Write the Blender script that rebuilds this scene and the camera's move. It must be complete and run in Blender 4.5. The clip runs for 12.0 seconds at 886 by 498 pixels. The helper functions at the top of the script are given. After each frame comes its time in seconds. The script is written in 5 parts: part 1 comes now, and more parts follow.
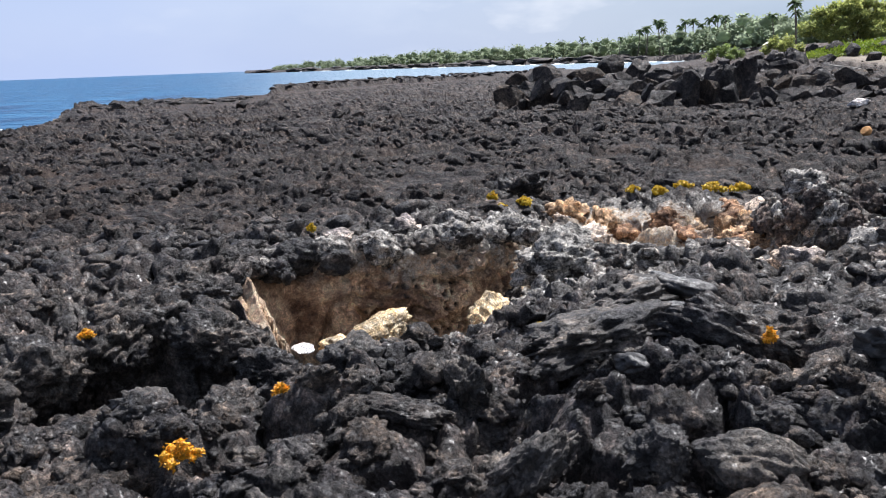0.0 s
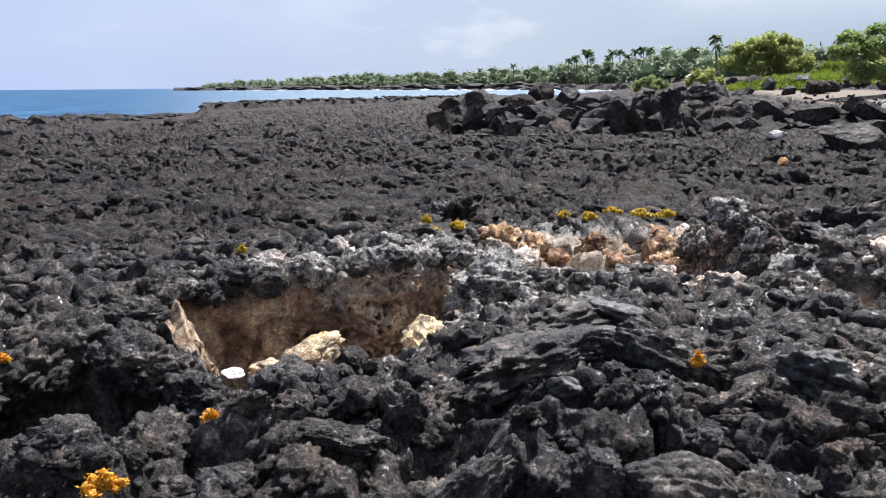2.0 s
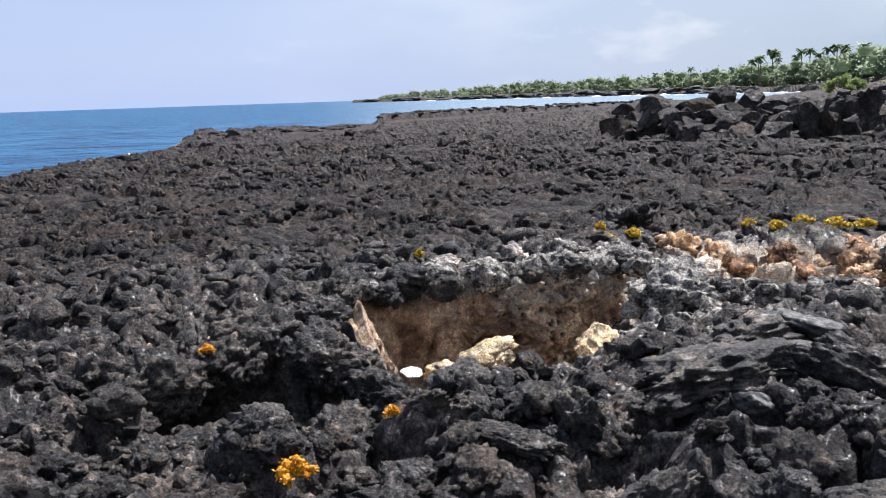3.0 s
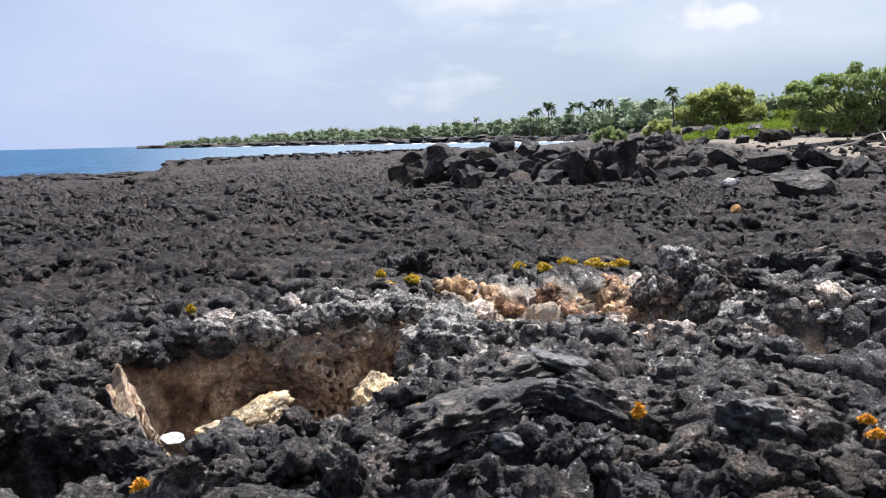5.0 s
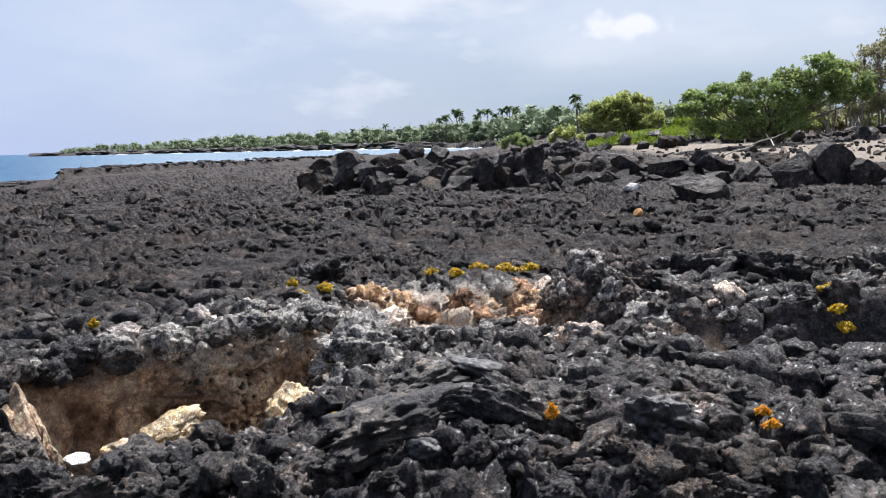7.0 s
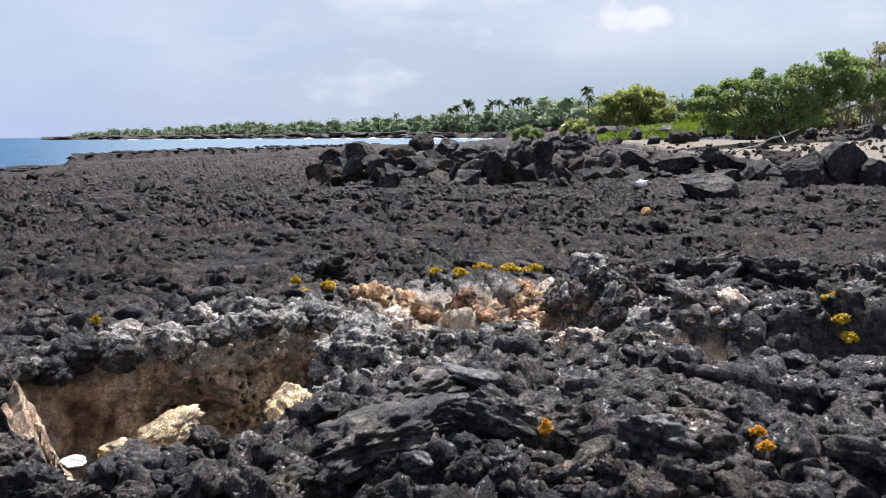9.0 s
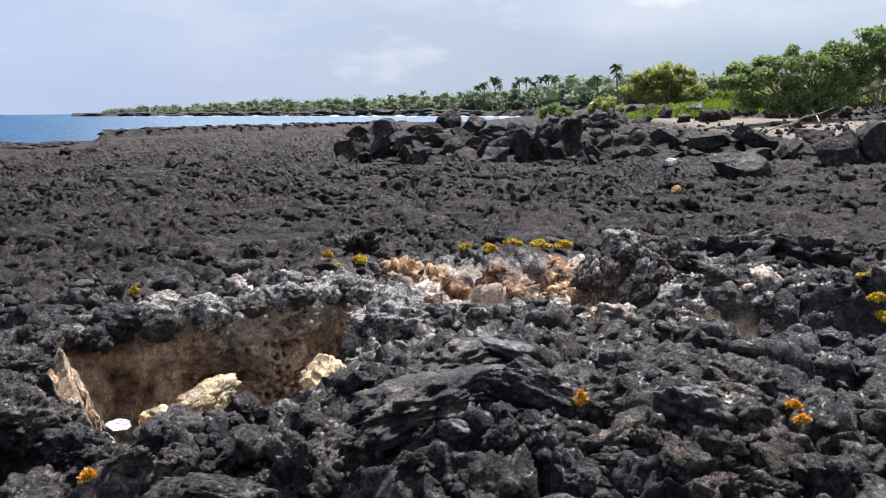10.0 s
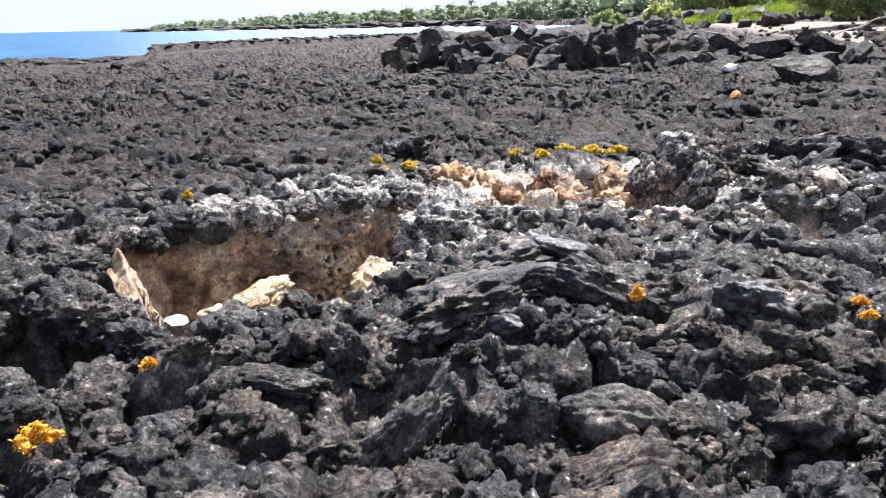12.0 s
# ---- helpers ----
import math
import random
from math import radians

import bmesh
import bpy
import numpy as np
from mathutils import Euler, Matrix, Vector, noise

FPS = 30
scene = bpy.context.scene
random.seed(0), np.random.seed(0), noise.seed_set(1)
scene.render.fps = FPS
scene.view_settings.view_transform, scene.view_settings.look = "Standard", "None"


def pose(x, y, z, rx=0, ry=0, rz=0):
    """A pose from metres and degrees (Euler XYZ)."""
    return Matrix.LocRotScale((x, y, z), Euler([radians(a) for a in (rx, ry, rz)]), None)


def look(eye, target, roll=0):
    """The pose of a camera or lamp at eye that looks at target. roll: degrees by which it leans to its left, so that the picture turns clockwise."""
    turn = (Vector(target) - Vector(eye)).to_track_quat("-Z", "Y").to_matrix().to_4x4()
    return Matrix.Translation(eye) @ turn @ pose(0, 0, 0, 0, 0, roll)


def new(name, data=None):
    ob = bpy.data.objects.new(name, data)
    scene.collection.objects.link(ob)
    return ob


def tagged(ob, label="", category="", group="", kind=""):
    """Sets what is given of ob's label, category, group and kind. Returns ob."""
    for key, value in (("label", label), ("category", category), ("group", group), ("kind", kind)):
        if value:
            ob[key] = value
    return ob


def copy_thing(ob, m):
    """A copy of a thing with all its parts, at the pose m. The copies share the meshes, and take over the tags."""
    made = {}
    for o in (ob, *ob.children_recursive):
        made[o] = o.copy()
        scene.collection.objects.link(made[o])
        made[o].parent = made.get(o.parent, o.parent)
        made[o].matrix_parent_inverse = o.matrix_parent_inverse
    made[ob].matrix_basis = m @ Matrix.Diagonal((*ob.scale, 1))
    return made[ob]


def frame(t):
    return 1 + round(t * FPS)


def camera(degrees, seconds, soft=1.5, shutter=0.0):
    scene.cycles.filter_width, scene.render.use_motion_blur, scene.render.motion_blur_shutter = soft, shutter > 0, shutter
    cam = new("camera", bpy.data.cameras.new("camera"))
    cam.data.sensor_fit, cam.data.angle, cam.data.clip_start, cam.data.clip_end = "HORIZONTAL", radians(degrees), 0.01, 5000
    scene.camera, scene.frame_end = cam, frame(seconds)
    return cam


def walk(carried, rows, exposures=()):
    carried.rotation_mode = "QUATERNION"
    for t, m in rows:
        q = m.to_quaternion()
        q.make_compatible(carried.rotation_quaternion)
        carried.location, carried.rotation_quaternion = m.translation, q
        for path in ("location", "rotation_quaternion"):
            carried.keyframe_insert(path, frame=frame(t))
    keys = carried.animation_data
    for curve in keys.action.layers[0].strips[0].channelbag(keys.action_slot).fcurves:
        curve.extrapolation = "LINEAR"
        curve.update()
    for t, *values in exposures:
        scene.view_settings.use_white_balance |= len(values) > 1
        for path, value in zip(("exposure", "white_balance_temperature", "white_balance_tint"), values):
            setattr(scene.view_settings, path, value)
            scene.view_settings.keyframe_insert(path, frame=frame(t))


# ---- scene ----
cam = camera(57.9, 12.0, soft=1.0)
PATH = [
    (0, (0.384, 0.486, 1.741), (0.203, 2.426, 1.291), -2.1),
    (0.5, (0.372, 0.499, 1.734), (0.242, 2.446, 1.295), -1.1),
    (1, (0.392, 0.502, 1.732), (0.369, 2.455, 1.304), -0.9),
    (1.5, (0.395, 0.5, 1.734), (0.435, 2.452, 1.301), -0.2),
    (2, (0.357, 0.495, 1.747), (0.348, 2.454, 1.348), -0.5),
    (2.5, (0.323, 0.49, 1.743), (0.061, 2.438, 1.376), -1.2),
    (2.7, (0.3, 0.477, 1.739), (-0.061, 2.407, 1.364), -1.5),
    (4.3, (0.349, 0.473, 1.713), (-0.149, 2.378, 1.362), -2.3),
    (4.4, (0.368, 0.456, 1.72), (-0.029, 2.383, 1.371), -2.1),
    (4.5, (0.386, 0.439, 1.727), (0.051, 2.379, 1.37), -2.0),
    (4.7, (0.441, 0.47, 1.74), (0.268, 2.426, 1.405), -1.8),
    (5, (0.523, 0.517, 1.76), (0.597, 2.497, 1.488), -1.4),
    (5.5, (0.533, 0.498, 1.757), (0.817, 2.464, 1.523), -1.2),
    (6, (0.533, 0.51, 1.751), (0.884, 2.46, 1.482), -1.1),
    (6.5, (0.505, 0.494, 1.77), (0.837, 2.448, 1.503), -1.8),
    (6.7, (0.494, 0.48, 1.769), (0.8, 2.439, 1.507), -1.6),
    (8.3, (0.569, 0.55, 1.83), (0.849, 2.509, 1.537), -1.4),
    (8.5, (0.557, 0.53, 1.853), (0.808, 2.489, 1.538), -2.3),
    (9, (0.576, 0.51, 1.891), (0.848, 2.47, 1.605), -0.6),
    (9.5, (0.563, 0.466, 1.884), (0.938, 2.413, 1.62), -0.4),
    (10, (0.499, 0.467, 1.862), (0.707, 2.427, 1.523), -0.4),
    (10.5, (0.485, 0.502, 1.82), (0.522, 2.454, 1.387), -0.2),
    (11, (0.502, 0.53, 1.767), (0.607, 2.474, 1.307), -0.0),
    (11.5, (0.48, 0.526, 1.738), (0.602, 2.461, 1.25), -1.2),
    (12, (0.482, 0.533, 1.731), (0.563, 2.456, 1.187), -1.3),
]
walk(cam, [(t, look(eye, target, roll)) for t, eye, target, roll in PATH],
     [(0, 1.0, 6150, 12), (6.5, 0.95, 6150, 12), (8.3, 0.9, 6150, 12), (10.0, 0.9, 6150, 12), (10.4, 1.0, 6150, 12), (11.0, 1.25, 6150, 12), (11.5, 1.5, 6150, 12), (12, 1.72, 6150, 12)])

# ---- light ----
SUN_EL, SUN_AZ = 58.0, 28.0  # height, and degrees from straight ahead (+y) towards the right (+x)
world = bpy.data.worlds.new("sky")
scene.world = world
world.use_nodes = True
wn, wl = world.node_tree.nodes, world.node_tree.links
wn.clear()
w_out = wn.new("ShaderNodeOutputWorld")
w_bg = wn.new("ShaderNodeBackground")
w_sky = wn.new("ShaderNodeTexSky")
w_sky.sky_type = "NISHITA"
w_sky.sun_disc = False
w_sky.sun_elevation = radians(SUN_EL)
w_sky.sun_rotation = radians(SUN_AZ)
w_sky.dust_density = 2.0
w_bg.inputs["Strength"].default_value = 0.05
w_co = wn.new("ShaderNodeTexCoord")
w_map = wn.new("ShaderNodeMapping")
w_map.inputs["Scale"].default_value = (1.0, 1.0, 2.6)
w_n1 = wn.new("ShaderNodeTexNoise")
w_n1.inputs["Scale"].default_value = 2.1
w_n1.inputs["Detail"].default_value = 7.0
w_n1.inputs["Roughness"].default_value = 0.52
w_r1 = wn.new("ShaderNodeValToRGB")
w_r1.color_ramp.elements[0].position = 0.42
w_r1.color_ramp.elements[1].position = 0.62
w_mix = wn.new("ShaderNodeMixRGB")
w_mix.inputs["Color2"].default_value = (8.4, 8.9, 9.7, 1)
w_haze = wn.new("ShaderNodeMixRGB")
w_haze.inputs["Color2"].default_value = (6.0, 7.2, 10.2, 1)
w_sep = wn.new("ShaderNodeSeparateXYZ")
w_hr = wn.new("ShaderNodeMapRange")
w_hr.inputs["From Min"].default_value = 0.0
w_hr.inputs["From Max"].default_value = 0.45
w_hr.inputs["To Min"].default_value = 0.85
w_hr.inputs["To Max"].default_value = 0.3
w_cm = wn.new("ShaderNodeMath")
w_cm.operation = "MULTIPLY"
w_cm.inputs[1].default_value = 0.75
w_tone = wn.new("ShaderNodeMixRGB")
w_tone.inputs["Color1"].default_value = (6.0, 7.2, 10.4, 1)
w_tone.inputs["Color2"].default_value = (6.3, 7.2, 8.7, 1)
wl.new(w_tone.outputs["Color"], w_haze.inputs["Color2"])
w_side = wn.new("ShaderNodeMapRange")
w_side.inputs["From Min"].default_value = -0.45
w_side.inputs["From Max"].default_value = 0.1
w_side.inputs["To Min"].default_value = 0.12
w_side.inputs["To Max"].default_value = 0.95
wl.new(w_sep.outputs["X"], w_side.inputs["Value"])
wl.new(w_side.outputs["Result"], w_cm.inputs[1])
wl.new(w_side.outputs["Result"], w_tone.inputs["Fac"])
wl.new(w_co.outputs["Generated"], w_map.inputs["Vector"])
wl.new(w_map.outputs["Vector"], w_n1.inputs["Vector"])
wl.new(w_n1.outputs["Fac"], w_r1.inputs["Fac"])
wl.new(w_co.outputs["Generated"], w_sep.inputs["Vector"])
wl.new(w_sep.outputs["Z"], w_hr.inputs["Value"])
wl.new(w_hr.outputs["Result"], w_haze.inputs["Fac"])
wl.new(w_sky.outputs["Color"], w_haze.inputs["Color1"])
wl.new(w_haze.outputs["Color"], w_mix.inputs["Color1"])
wl.new(w_r1.outputs["Color"], w_cm.inputs[0])
wl.new(w_cm.outputs["Value"], w_mix.inputs["Fac"])
w_n2 = wn.new("ShaderNodeTexNoise")
w_n2.inputs["Scale"].default_value = 4.6
w_n2.inputs["Detail"].default_value = 6.0
w_r2 = wn.new("ShaderNodeValToRGB")
w_r2.color_ramp.elements[0].position = 0.56
w_r2.color_ramp.elements[1].position = 0.68
w_pm = wn.new("ShaderNodeMath")
w_pm.operation = "MULTIPLY"
w_puff = wn.new("ShaderNodeMixRGB")
w_puff.inputs["Color2"].default_value = (9.0, 9.3, 9.8, 1)
wl.new(w_map.outputs["Vector"], w_n2.inputs["Vector"])
wl.new(w_n2.outputs["Fac"], w_r2.inputs["Fac"])
wl.new(w_r2.outputs["Color"], w_pm.inputs[0])
wl.new(w_side.outputs["Result"], w_pm.inputs[1])
wl.new(w_pm.outputs["Value"], w_puff.inputs["Fac"])
wl.new(w_mix.outputs["Color"], w_puff.inputs["Color1"])
# one soft cumulus over the trees
w_way = wn.new("ShaderNodeVectorMath")
w_way.operation = "SUBTRACT"
w_way.inputs[1].default_value = (math.sin(radians(21.5)) * 0.99, math.cos(radians(21.5)) * 0.99, math.sin(radians(7.5)))
w_sq = wn.new("ShaderNodeVectorMath")
w_sq.operation = "MULTIPLY"
w_sq.inputs[1].default_value = (1.0, 1.0, 2.3)
w_len = wn.new("ShaderNodeVectorMath")
w_len.operation = "LENGTH"
w_n3 = wn.new("ShaderNodeTexNoise")
w_n3.inputs["Scale"].default_value = 22.0
w_n3.inputs["Detail"].default_value = 7.0
w_add = wn.new("ShaderNodeMath")
w_add.operation = "MULTIPLY_ADD"
w_add.inputs[1].default_value = 0.11
w_cum = wn.new("ShaderNodeMapRange")
w_cum.interpolation_type = "SMOOTHSTEP"
w_cum.inputs["From Min"].default_value = 0.105
w_cum.inputs["From Max"].default_value = 0.078
w_cum.inputs["To Max"].default_value = 0.95
w_last = wn.new("ShaderNodeMixRGB")
w_last.inputs["Color2"].default_value = (10.2, 10.2, 10.4, 1)
wl.new(w_co.outputs["Generated"], w_way.inputs[0])
wl.new(w_way.outputs["Vector"], w_sq.inputs[0])
wl.new(w_sq.outputs["Vector"], w_len.inputs[0])
wl.new(w_co.outputs["Generated"], w_n3.inputs["Vector"])
wl.new(w_n3.outputs["Fac"], w_add.inputs[0])
wl.new(w_len.outputs["Value"], w_add.inputs[2])
wl.new(w_add.outputs["Value"], w_cum.inputs["Value"])
wl.new(w_cum.outputs["Result"], w_last.inputs["Fac"])
wl.new(w_puff.outputs["Color"], w_last.inputs["Color1"])
# hazy mountain flank low over the land, put into the sky as grey-blue tone
w_east = wn.new("ShaderNodeMapRange")
w_east.interpolation_type = "SMOOTHSTEP"
w_east.inputs["From Min"].default_value = 0.0
w_east.inputs["From Max"].default_value = 0.42
w_low = wn.new("ShaderNodeMapRange")
w_low.interpolation_type = "SMOOTHSTEP"
w_low.inputs["From Min"].default_value = 0.14
w_low.inputs["From Max"].default_value = 0.03
w_low.inputs["To Max"].default_value = 0.75
w_both = wn.new("ShaderNodeMath")
w_both.operation = "MULTIPLY"
w_flank = wn.new("ShaderNodeMixRGB")
w_flank.inputs["Color2"].default_value = (4.3, 5.35, 6.4, 1)
wl.new(w_sep.outputs["X"], w_east.inputs["Value"])
wl.new(w_sep.outputs["Z"], w_low.inputs["Value"])
wl.new(w_east.outputs["Result"], w_both.inputs[0])
wl.new(w_low.outputs["Result"], w_both.inputs[1])
wl.new(w_both.outputs["Value"], w_flank.inputs["Fac"])
wl.new(w_last.outputs["Color"], w_flank.inputs["Color1"])
wl.new(w_flank.outputs["Color"], w_bg.inputs["Color"])
wl.new(w_bg.outputs["Background"], w_out.inputs["Surface"])

sun = new("sun", bpy.data.lights.new("sun", "SUN"))
sun.data.energy = 5.0
sun.data.angle = radians(0.5)
sun.data.color = (1.0, 0.965, 0.92)
s_el, s_az = radians(SUN_EL), radians(SUN_AZ)
SUN_WAY = Vector((math.cos(s_el) * math.sin(s_az), math.cos(s_el) * math.cos(s_az), math.sin(s_el)))
sun.matrix_world = look(SUN_WAY * 50, (0, 0, 0))


# ---- noise on arrays ----
def hash01(ix, iy, iz, seed):
    """Random numbers from 0 to 1 for whole-number cells."""
    h = (ix.astype(np.int64) * 374761393 + iy.astype(np.int64) * 668265263 + iz.astype(np.int64) * 2147483647 + seed * 1274126177) & 0xFFFFFFFF
    h = ((h ^ (h >> 13)) * 1274126177) & 0xFFFFFFFF
    h = ((h ^ (h >> 16)) * 2246822519) & 0xFFFFFFFF
    return ((h ^ (h >> 15)) & 0xFFFFFF) / 16777216.0


def fade(t):
    return t * t * t * (t * (t * 6 - 15) + 10)


def grad2(x, y, seed=0):
    """Gradient noise in the plane, about -0.7 to 0.7."""
    ix, iy = np.floor(x), np.floor(y)
    fx, fy = x - ix, y - iy
    zero = np.zeros_like(ix)
    out = []
    for oy in (0, 1):
        for ox in (0, 1):
            a = hash01(ix + ox, iy + oy, zero, seed) * 2 * np.pi
            out.append(np.cos(a) * (fx - ox) + np.sin(a) * (fy - oy))
    u, v = fade(fx), fade(fy)
    return (out[0] * (1 - u) + out[1] * u) * (1 - v) + (out[2] * (1 - u) + out[3] * u) * v


def fbm2(x, y, seed=0, octaves=3):
    total, amp = np.zeros_like(x), 1.0
    for k in range(octaves):
        total += amp * grad2(x * 2 ** k, y * 2 ** k, seed + 17 * k)
        amp *= 0.5
    return total


def cells2(x, y, seed=0):
    """Cell noise in the plane: nearest and second distance, three random numbers of the nearest cell, and the way to its centre."""
    ix, iy = np.floor(x), np.floor(y)
    zero = np.zeros_like(ix)
    f1, f2 = np.full_like(x, 9.0), np.full_like(x, 9.0)
    cx, cy, wx, wy = (np.zeros_like(x) for _ in range(4))
    for oy in (-1, 0, 1):
        for ox in (-1, 0, 1):
            jx, jy = ix + ox, iy + oy
            dx = jx + hash01(jx, jy, zero, seed) - x
            dy = jy + hash01(jx, jy, zero, seed + 1) - y
            d = np.sqrt(dx * dx + dy * dy)
            near = d < f1
            f2 = np.where(near, f1, np.minimum(f2, d))
            f1 = np.where(near, d, f1)
            cx, cy = np.where(near, jx, cx), np.where(near, jy, cy)
            wx, wy = np.where(near, dx, wx), np.where(near, dy, wy)
    return f1, f2, [hash01(cx, cy, zero, seed + k) for k in (2, 3, 4)], wx, wy


def val3(p, seed=0):
    """Smooth value noise in space, -1 to 1."""
    i = np.floor(p)
    f = fade(p - i)
    total = 0
    for oz in (0, 1):
        for oy in (0, 1):
            for ox in (0, 1):
                w = (f[:, 0] if ox else 1 - f[:, 0]) * (f[:, 1] if oy else 1 - f[:, 1]) * (f[:, 2] if oz else 1 - f[:, 2])
                total = total + w * hash01(i[:, 0] + ox, i[:, 1] + oy, i[:, 2] + oz, seed)
    return total * 2 - 1


def cells3(p, seed=0):
    """Cell noise in space: nearest and second distance and a random number of the nearest cell."""
    i = np.floor(p)
    f1, f2, rnd = np.full(len(p), 9.0), np.full(len(p), 9.0), np.zeros(len(p))
    for oz in (-1, 0, 1):
        for oy in (-1, 0, 1):
            for ox in (-1, 0, 1):
                j = i + np.array((ox, oy, oz))
                c = np.stack([hash01(j[:, 0], j[:, 1], j[:, 2], seed + k) for k in range(3)], 1) + j
                d = np.linalg.norm(c - p, axis=1)
                near = d < f1
                f2 = np.where(near, f1, np.minimum(f2, d))
                f1 = np.where(near, d, f1)
                rnd = np.where(near, hash01(j[:, 0], j[:, 1], j[:, 2], seed + 7), rnd)
    return f1, f2, rnd


def step(a, b, v):
    t = np.clip((v - a) / (b - a), 0, 1)
    return t * t * (3 - 2 * t)


# ---- materials ----
def material(name, rough=0.8, spec=0.4):
    m = bpy.data.materials.new(name)
    m.use_nodes = True
    n, l = m.node_tree.nodes, m.node_tree.links
    b = n["Principled BSDF"]
    b.inputs["Roughness"].default_value = rough
    b.inputs["Specular IOR Level"].default_value = spec
    return m, n, l, b


def noise_node(n, l, scale, detail=6.0, rough=0.6):
    co = n.new("ShaderNodeNewGeometry")
    t = n.new("ShaderNodeTexNoise")
    t.inputs["Scale"].default_value = scale
    t.inputs["Detail"].default_value = detail
    t.inputs["Roughness"].default_value = rough
    l.new(co.outputs["Position"], t.inputs["Vector"])
    return t


def ramp_node(n, l, source, stops):
    r = n.new("ShaderNodeValToRGB")
    e = r.color_ramp.elements
    while len(e) < len(stops):
        e.new(0.5)
    for k, (pos, col) in enumerate(stops):
        e[k].position = pos
        e[k].color = (*col, 1)
    l.new(source, r.inputs["Fac"])
    return r


def mix_node(n, l, fac, a, b, kind="MIX"):
    m = n.new("ShaderNodeMixRGB")
    m.blend_type = kind
    for key, v in (("Fac", fac), ("Color1", a), ("Color2", b)):
        if hasattr(v, "links"):
            l.new(v, m.inputs[key])
        elif isinstance(v, tuple):
            m.inputs[key].default_value = (*v, 1)
        else:
            m.inputs[key].default_value = v
    return m.outputs["Color"]


def bump_node(n, l, b, source, strength, distance, before=None):
    bp = n.new("ShaderNodeBump")
    bp.inputs["Strength"].default_value = strength
    bp.inputs["Distance"].default_value = distance
    l.new(source, bp.inputs["Height"])
    if before is not None:
        l.new(before, bp.inputs["Normal"])
    l.new(bp.outputs["Normal"], b.inputs["Normal"])
    return bp.outputs["Normal"]


def rock_material(name, dark, mid, light, scale=1.0, rough=(0.42, 0.8), stained=False, spec=0.2, fine=0.012, gloss=0.0, dust_glint=0.0, crust=0.0, flake=0.0, face=((0.28, 0.17, 0.095), (0.54, 0.385, 0.24), (0.74, 0.60, 0.42))):
    """Rock with patches, grain, pores and glossy and dull places; stained: takes the ochre, salt and brown of the ground's stain layer."""
    m, n, l, b = material(name, 0.6, spec)
    big = noise_node(n, l, 2.3 * scale, 6, 0.62)
    mid_n = noise_node(n, l, 9.0 * scale, 8, 0.65)
    grain = noise_node(n, l, 55.0 * scale, 6, 0.7)
    base = ramp_node(n, l, mid_n.outputs["Fac"], [(0.38, dark), (0.5, mid), (0.64, light)]).outputs["Color"]
    tone = ramp_node(n, l, big.outputs["Fac"], [(0.40, (0.45, 0.46, 0.52)), (0.5, (0.95, 0.94, 0.95)), (0.61, (1.5, 1.41, 1.33))]).outputs["Color"]
    col = mix_node(n, l, 0.9, base, tone, "MULTIPLY")
    speck = ramp_node(n, l, grain.outputs["Fac"], [(0.38, (0.3, 0.3, 0.3)), (0.5, (0.95, 0.95, 0.95)), (0.64, (2.5, 2.4, 2.3))]).outputs["Color"]
    col = mix_node(n, l, 0.75, col, speck, "MULTIPLY")
    flakes = []
    for size, amount in ((7.5, 0.8), (27.0, 0.9)):
        fl = n.new("ShaderNodeTexVoronoi")
        fl.inputs["Scale"].default_value = size * scale
        bent = n.new("ShaderNodeVectorMath")
        bent.operation = "MULTIPLY_ADD"
        bent.inputs[1].default_value = (0.9 / size,) * 3
        at_p = n.new("ShaderNodeNewGeometry")
        l.new(mid_n.outputs["Color"], bent.inputs[0])
        l.new(at_p.outputs["Position"], bent.inputs[2])
        l.new(bent.outputs["Vector"], fl.inputs["Vector"])
        one = n.new("ShaderNodeSeparateColor")
        l.new(fl.outputs["Color"], one.inputs["Color"])
        flakes.append(ramp_node(n, l, one.outputs["Red"], [(0.0, (0.45, 0.44, 0.46)), (0.55, (0.9, 0.88, 0.88)), (0.85, (1.25, 1.2, 1.15)), (1.0, (2.3, 2.15, 2.0))]).outputs["Color"])
        if flake:
            col = mix_node(n, l, flake * amount, col, flakes[-1], "MULTIPLY")
    wide = noise_node(n, l, 0.62 * scale, 5, 0.6)
    cast = ramp_node(n, l, wide.outputs["Fac"], [(0.38, (0.72, 0.73, 0.80)), (0.5, (1.0, 0.96, 0.93)), (0.62, (1.2, 1.13, 1.08))]).outputs["Color"]
    col = mix_node(n, l, 0.85, col, cast, "MULTIPLY")
    # pale flecks: dust and lichen, and facets catching light painted into the colour
    if dust_glint:
        dust_glint_n = noise_node(n, l, 17.0 * scale, 10, 0.82)
        where = ramp_node(n, l, dust_glint_n.outputs["Fac"], [(0.50, (0.0, 0.0, 0.0)), (0.60, (dust_glint, dust_glint, dust_glint))]).outputs["Color"]
        tint = ramp_node(n, l, big.outputs["Fac"], [(0.42, (0.14, 0.14, 0.148)), (0.58, (0.20, 0.182, 0.165))]).outputs["Color"]
        col = mix_node(n, l, where, col, tint)
    if crust:
        flecks = noise_node(n, l, 11.0, 9, 0.75)
        white = ramp_node(n, l, flecks.outputs["Fac"], [(0.43, (0.0, 0.0, 0.0)), (0.55, (crust, crust, crust))]).outputs["Color"]
        salt = ramp_node(n, l, grain.outputs["Fac"], [(0.4, (0.25, 0.24, 0.225)), (0.6, (0.72, 0.685, 0.62))]).outputs["Color"]
        salt = mix_node(n, l, 0.5, salt, flakes[1], "MULTIPLY")
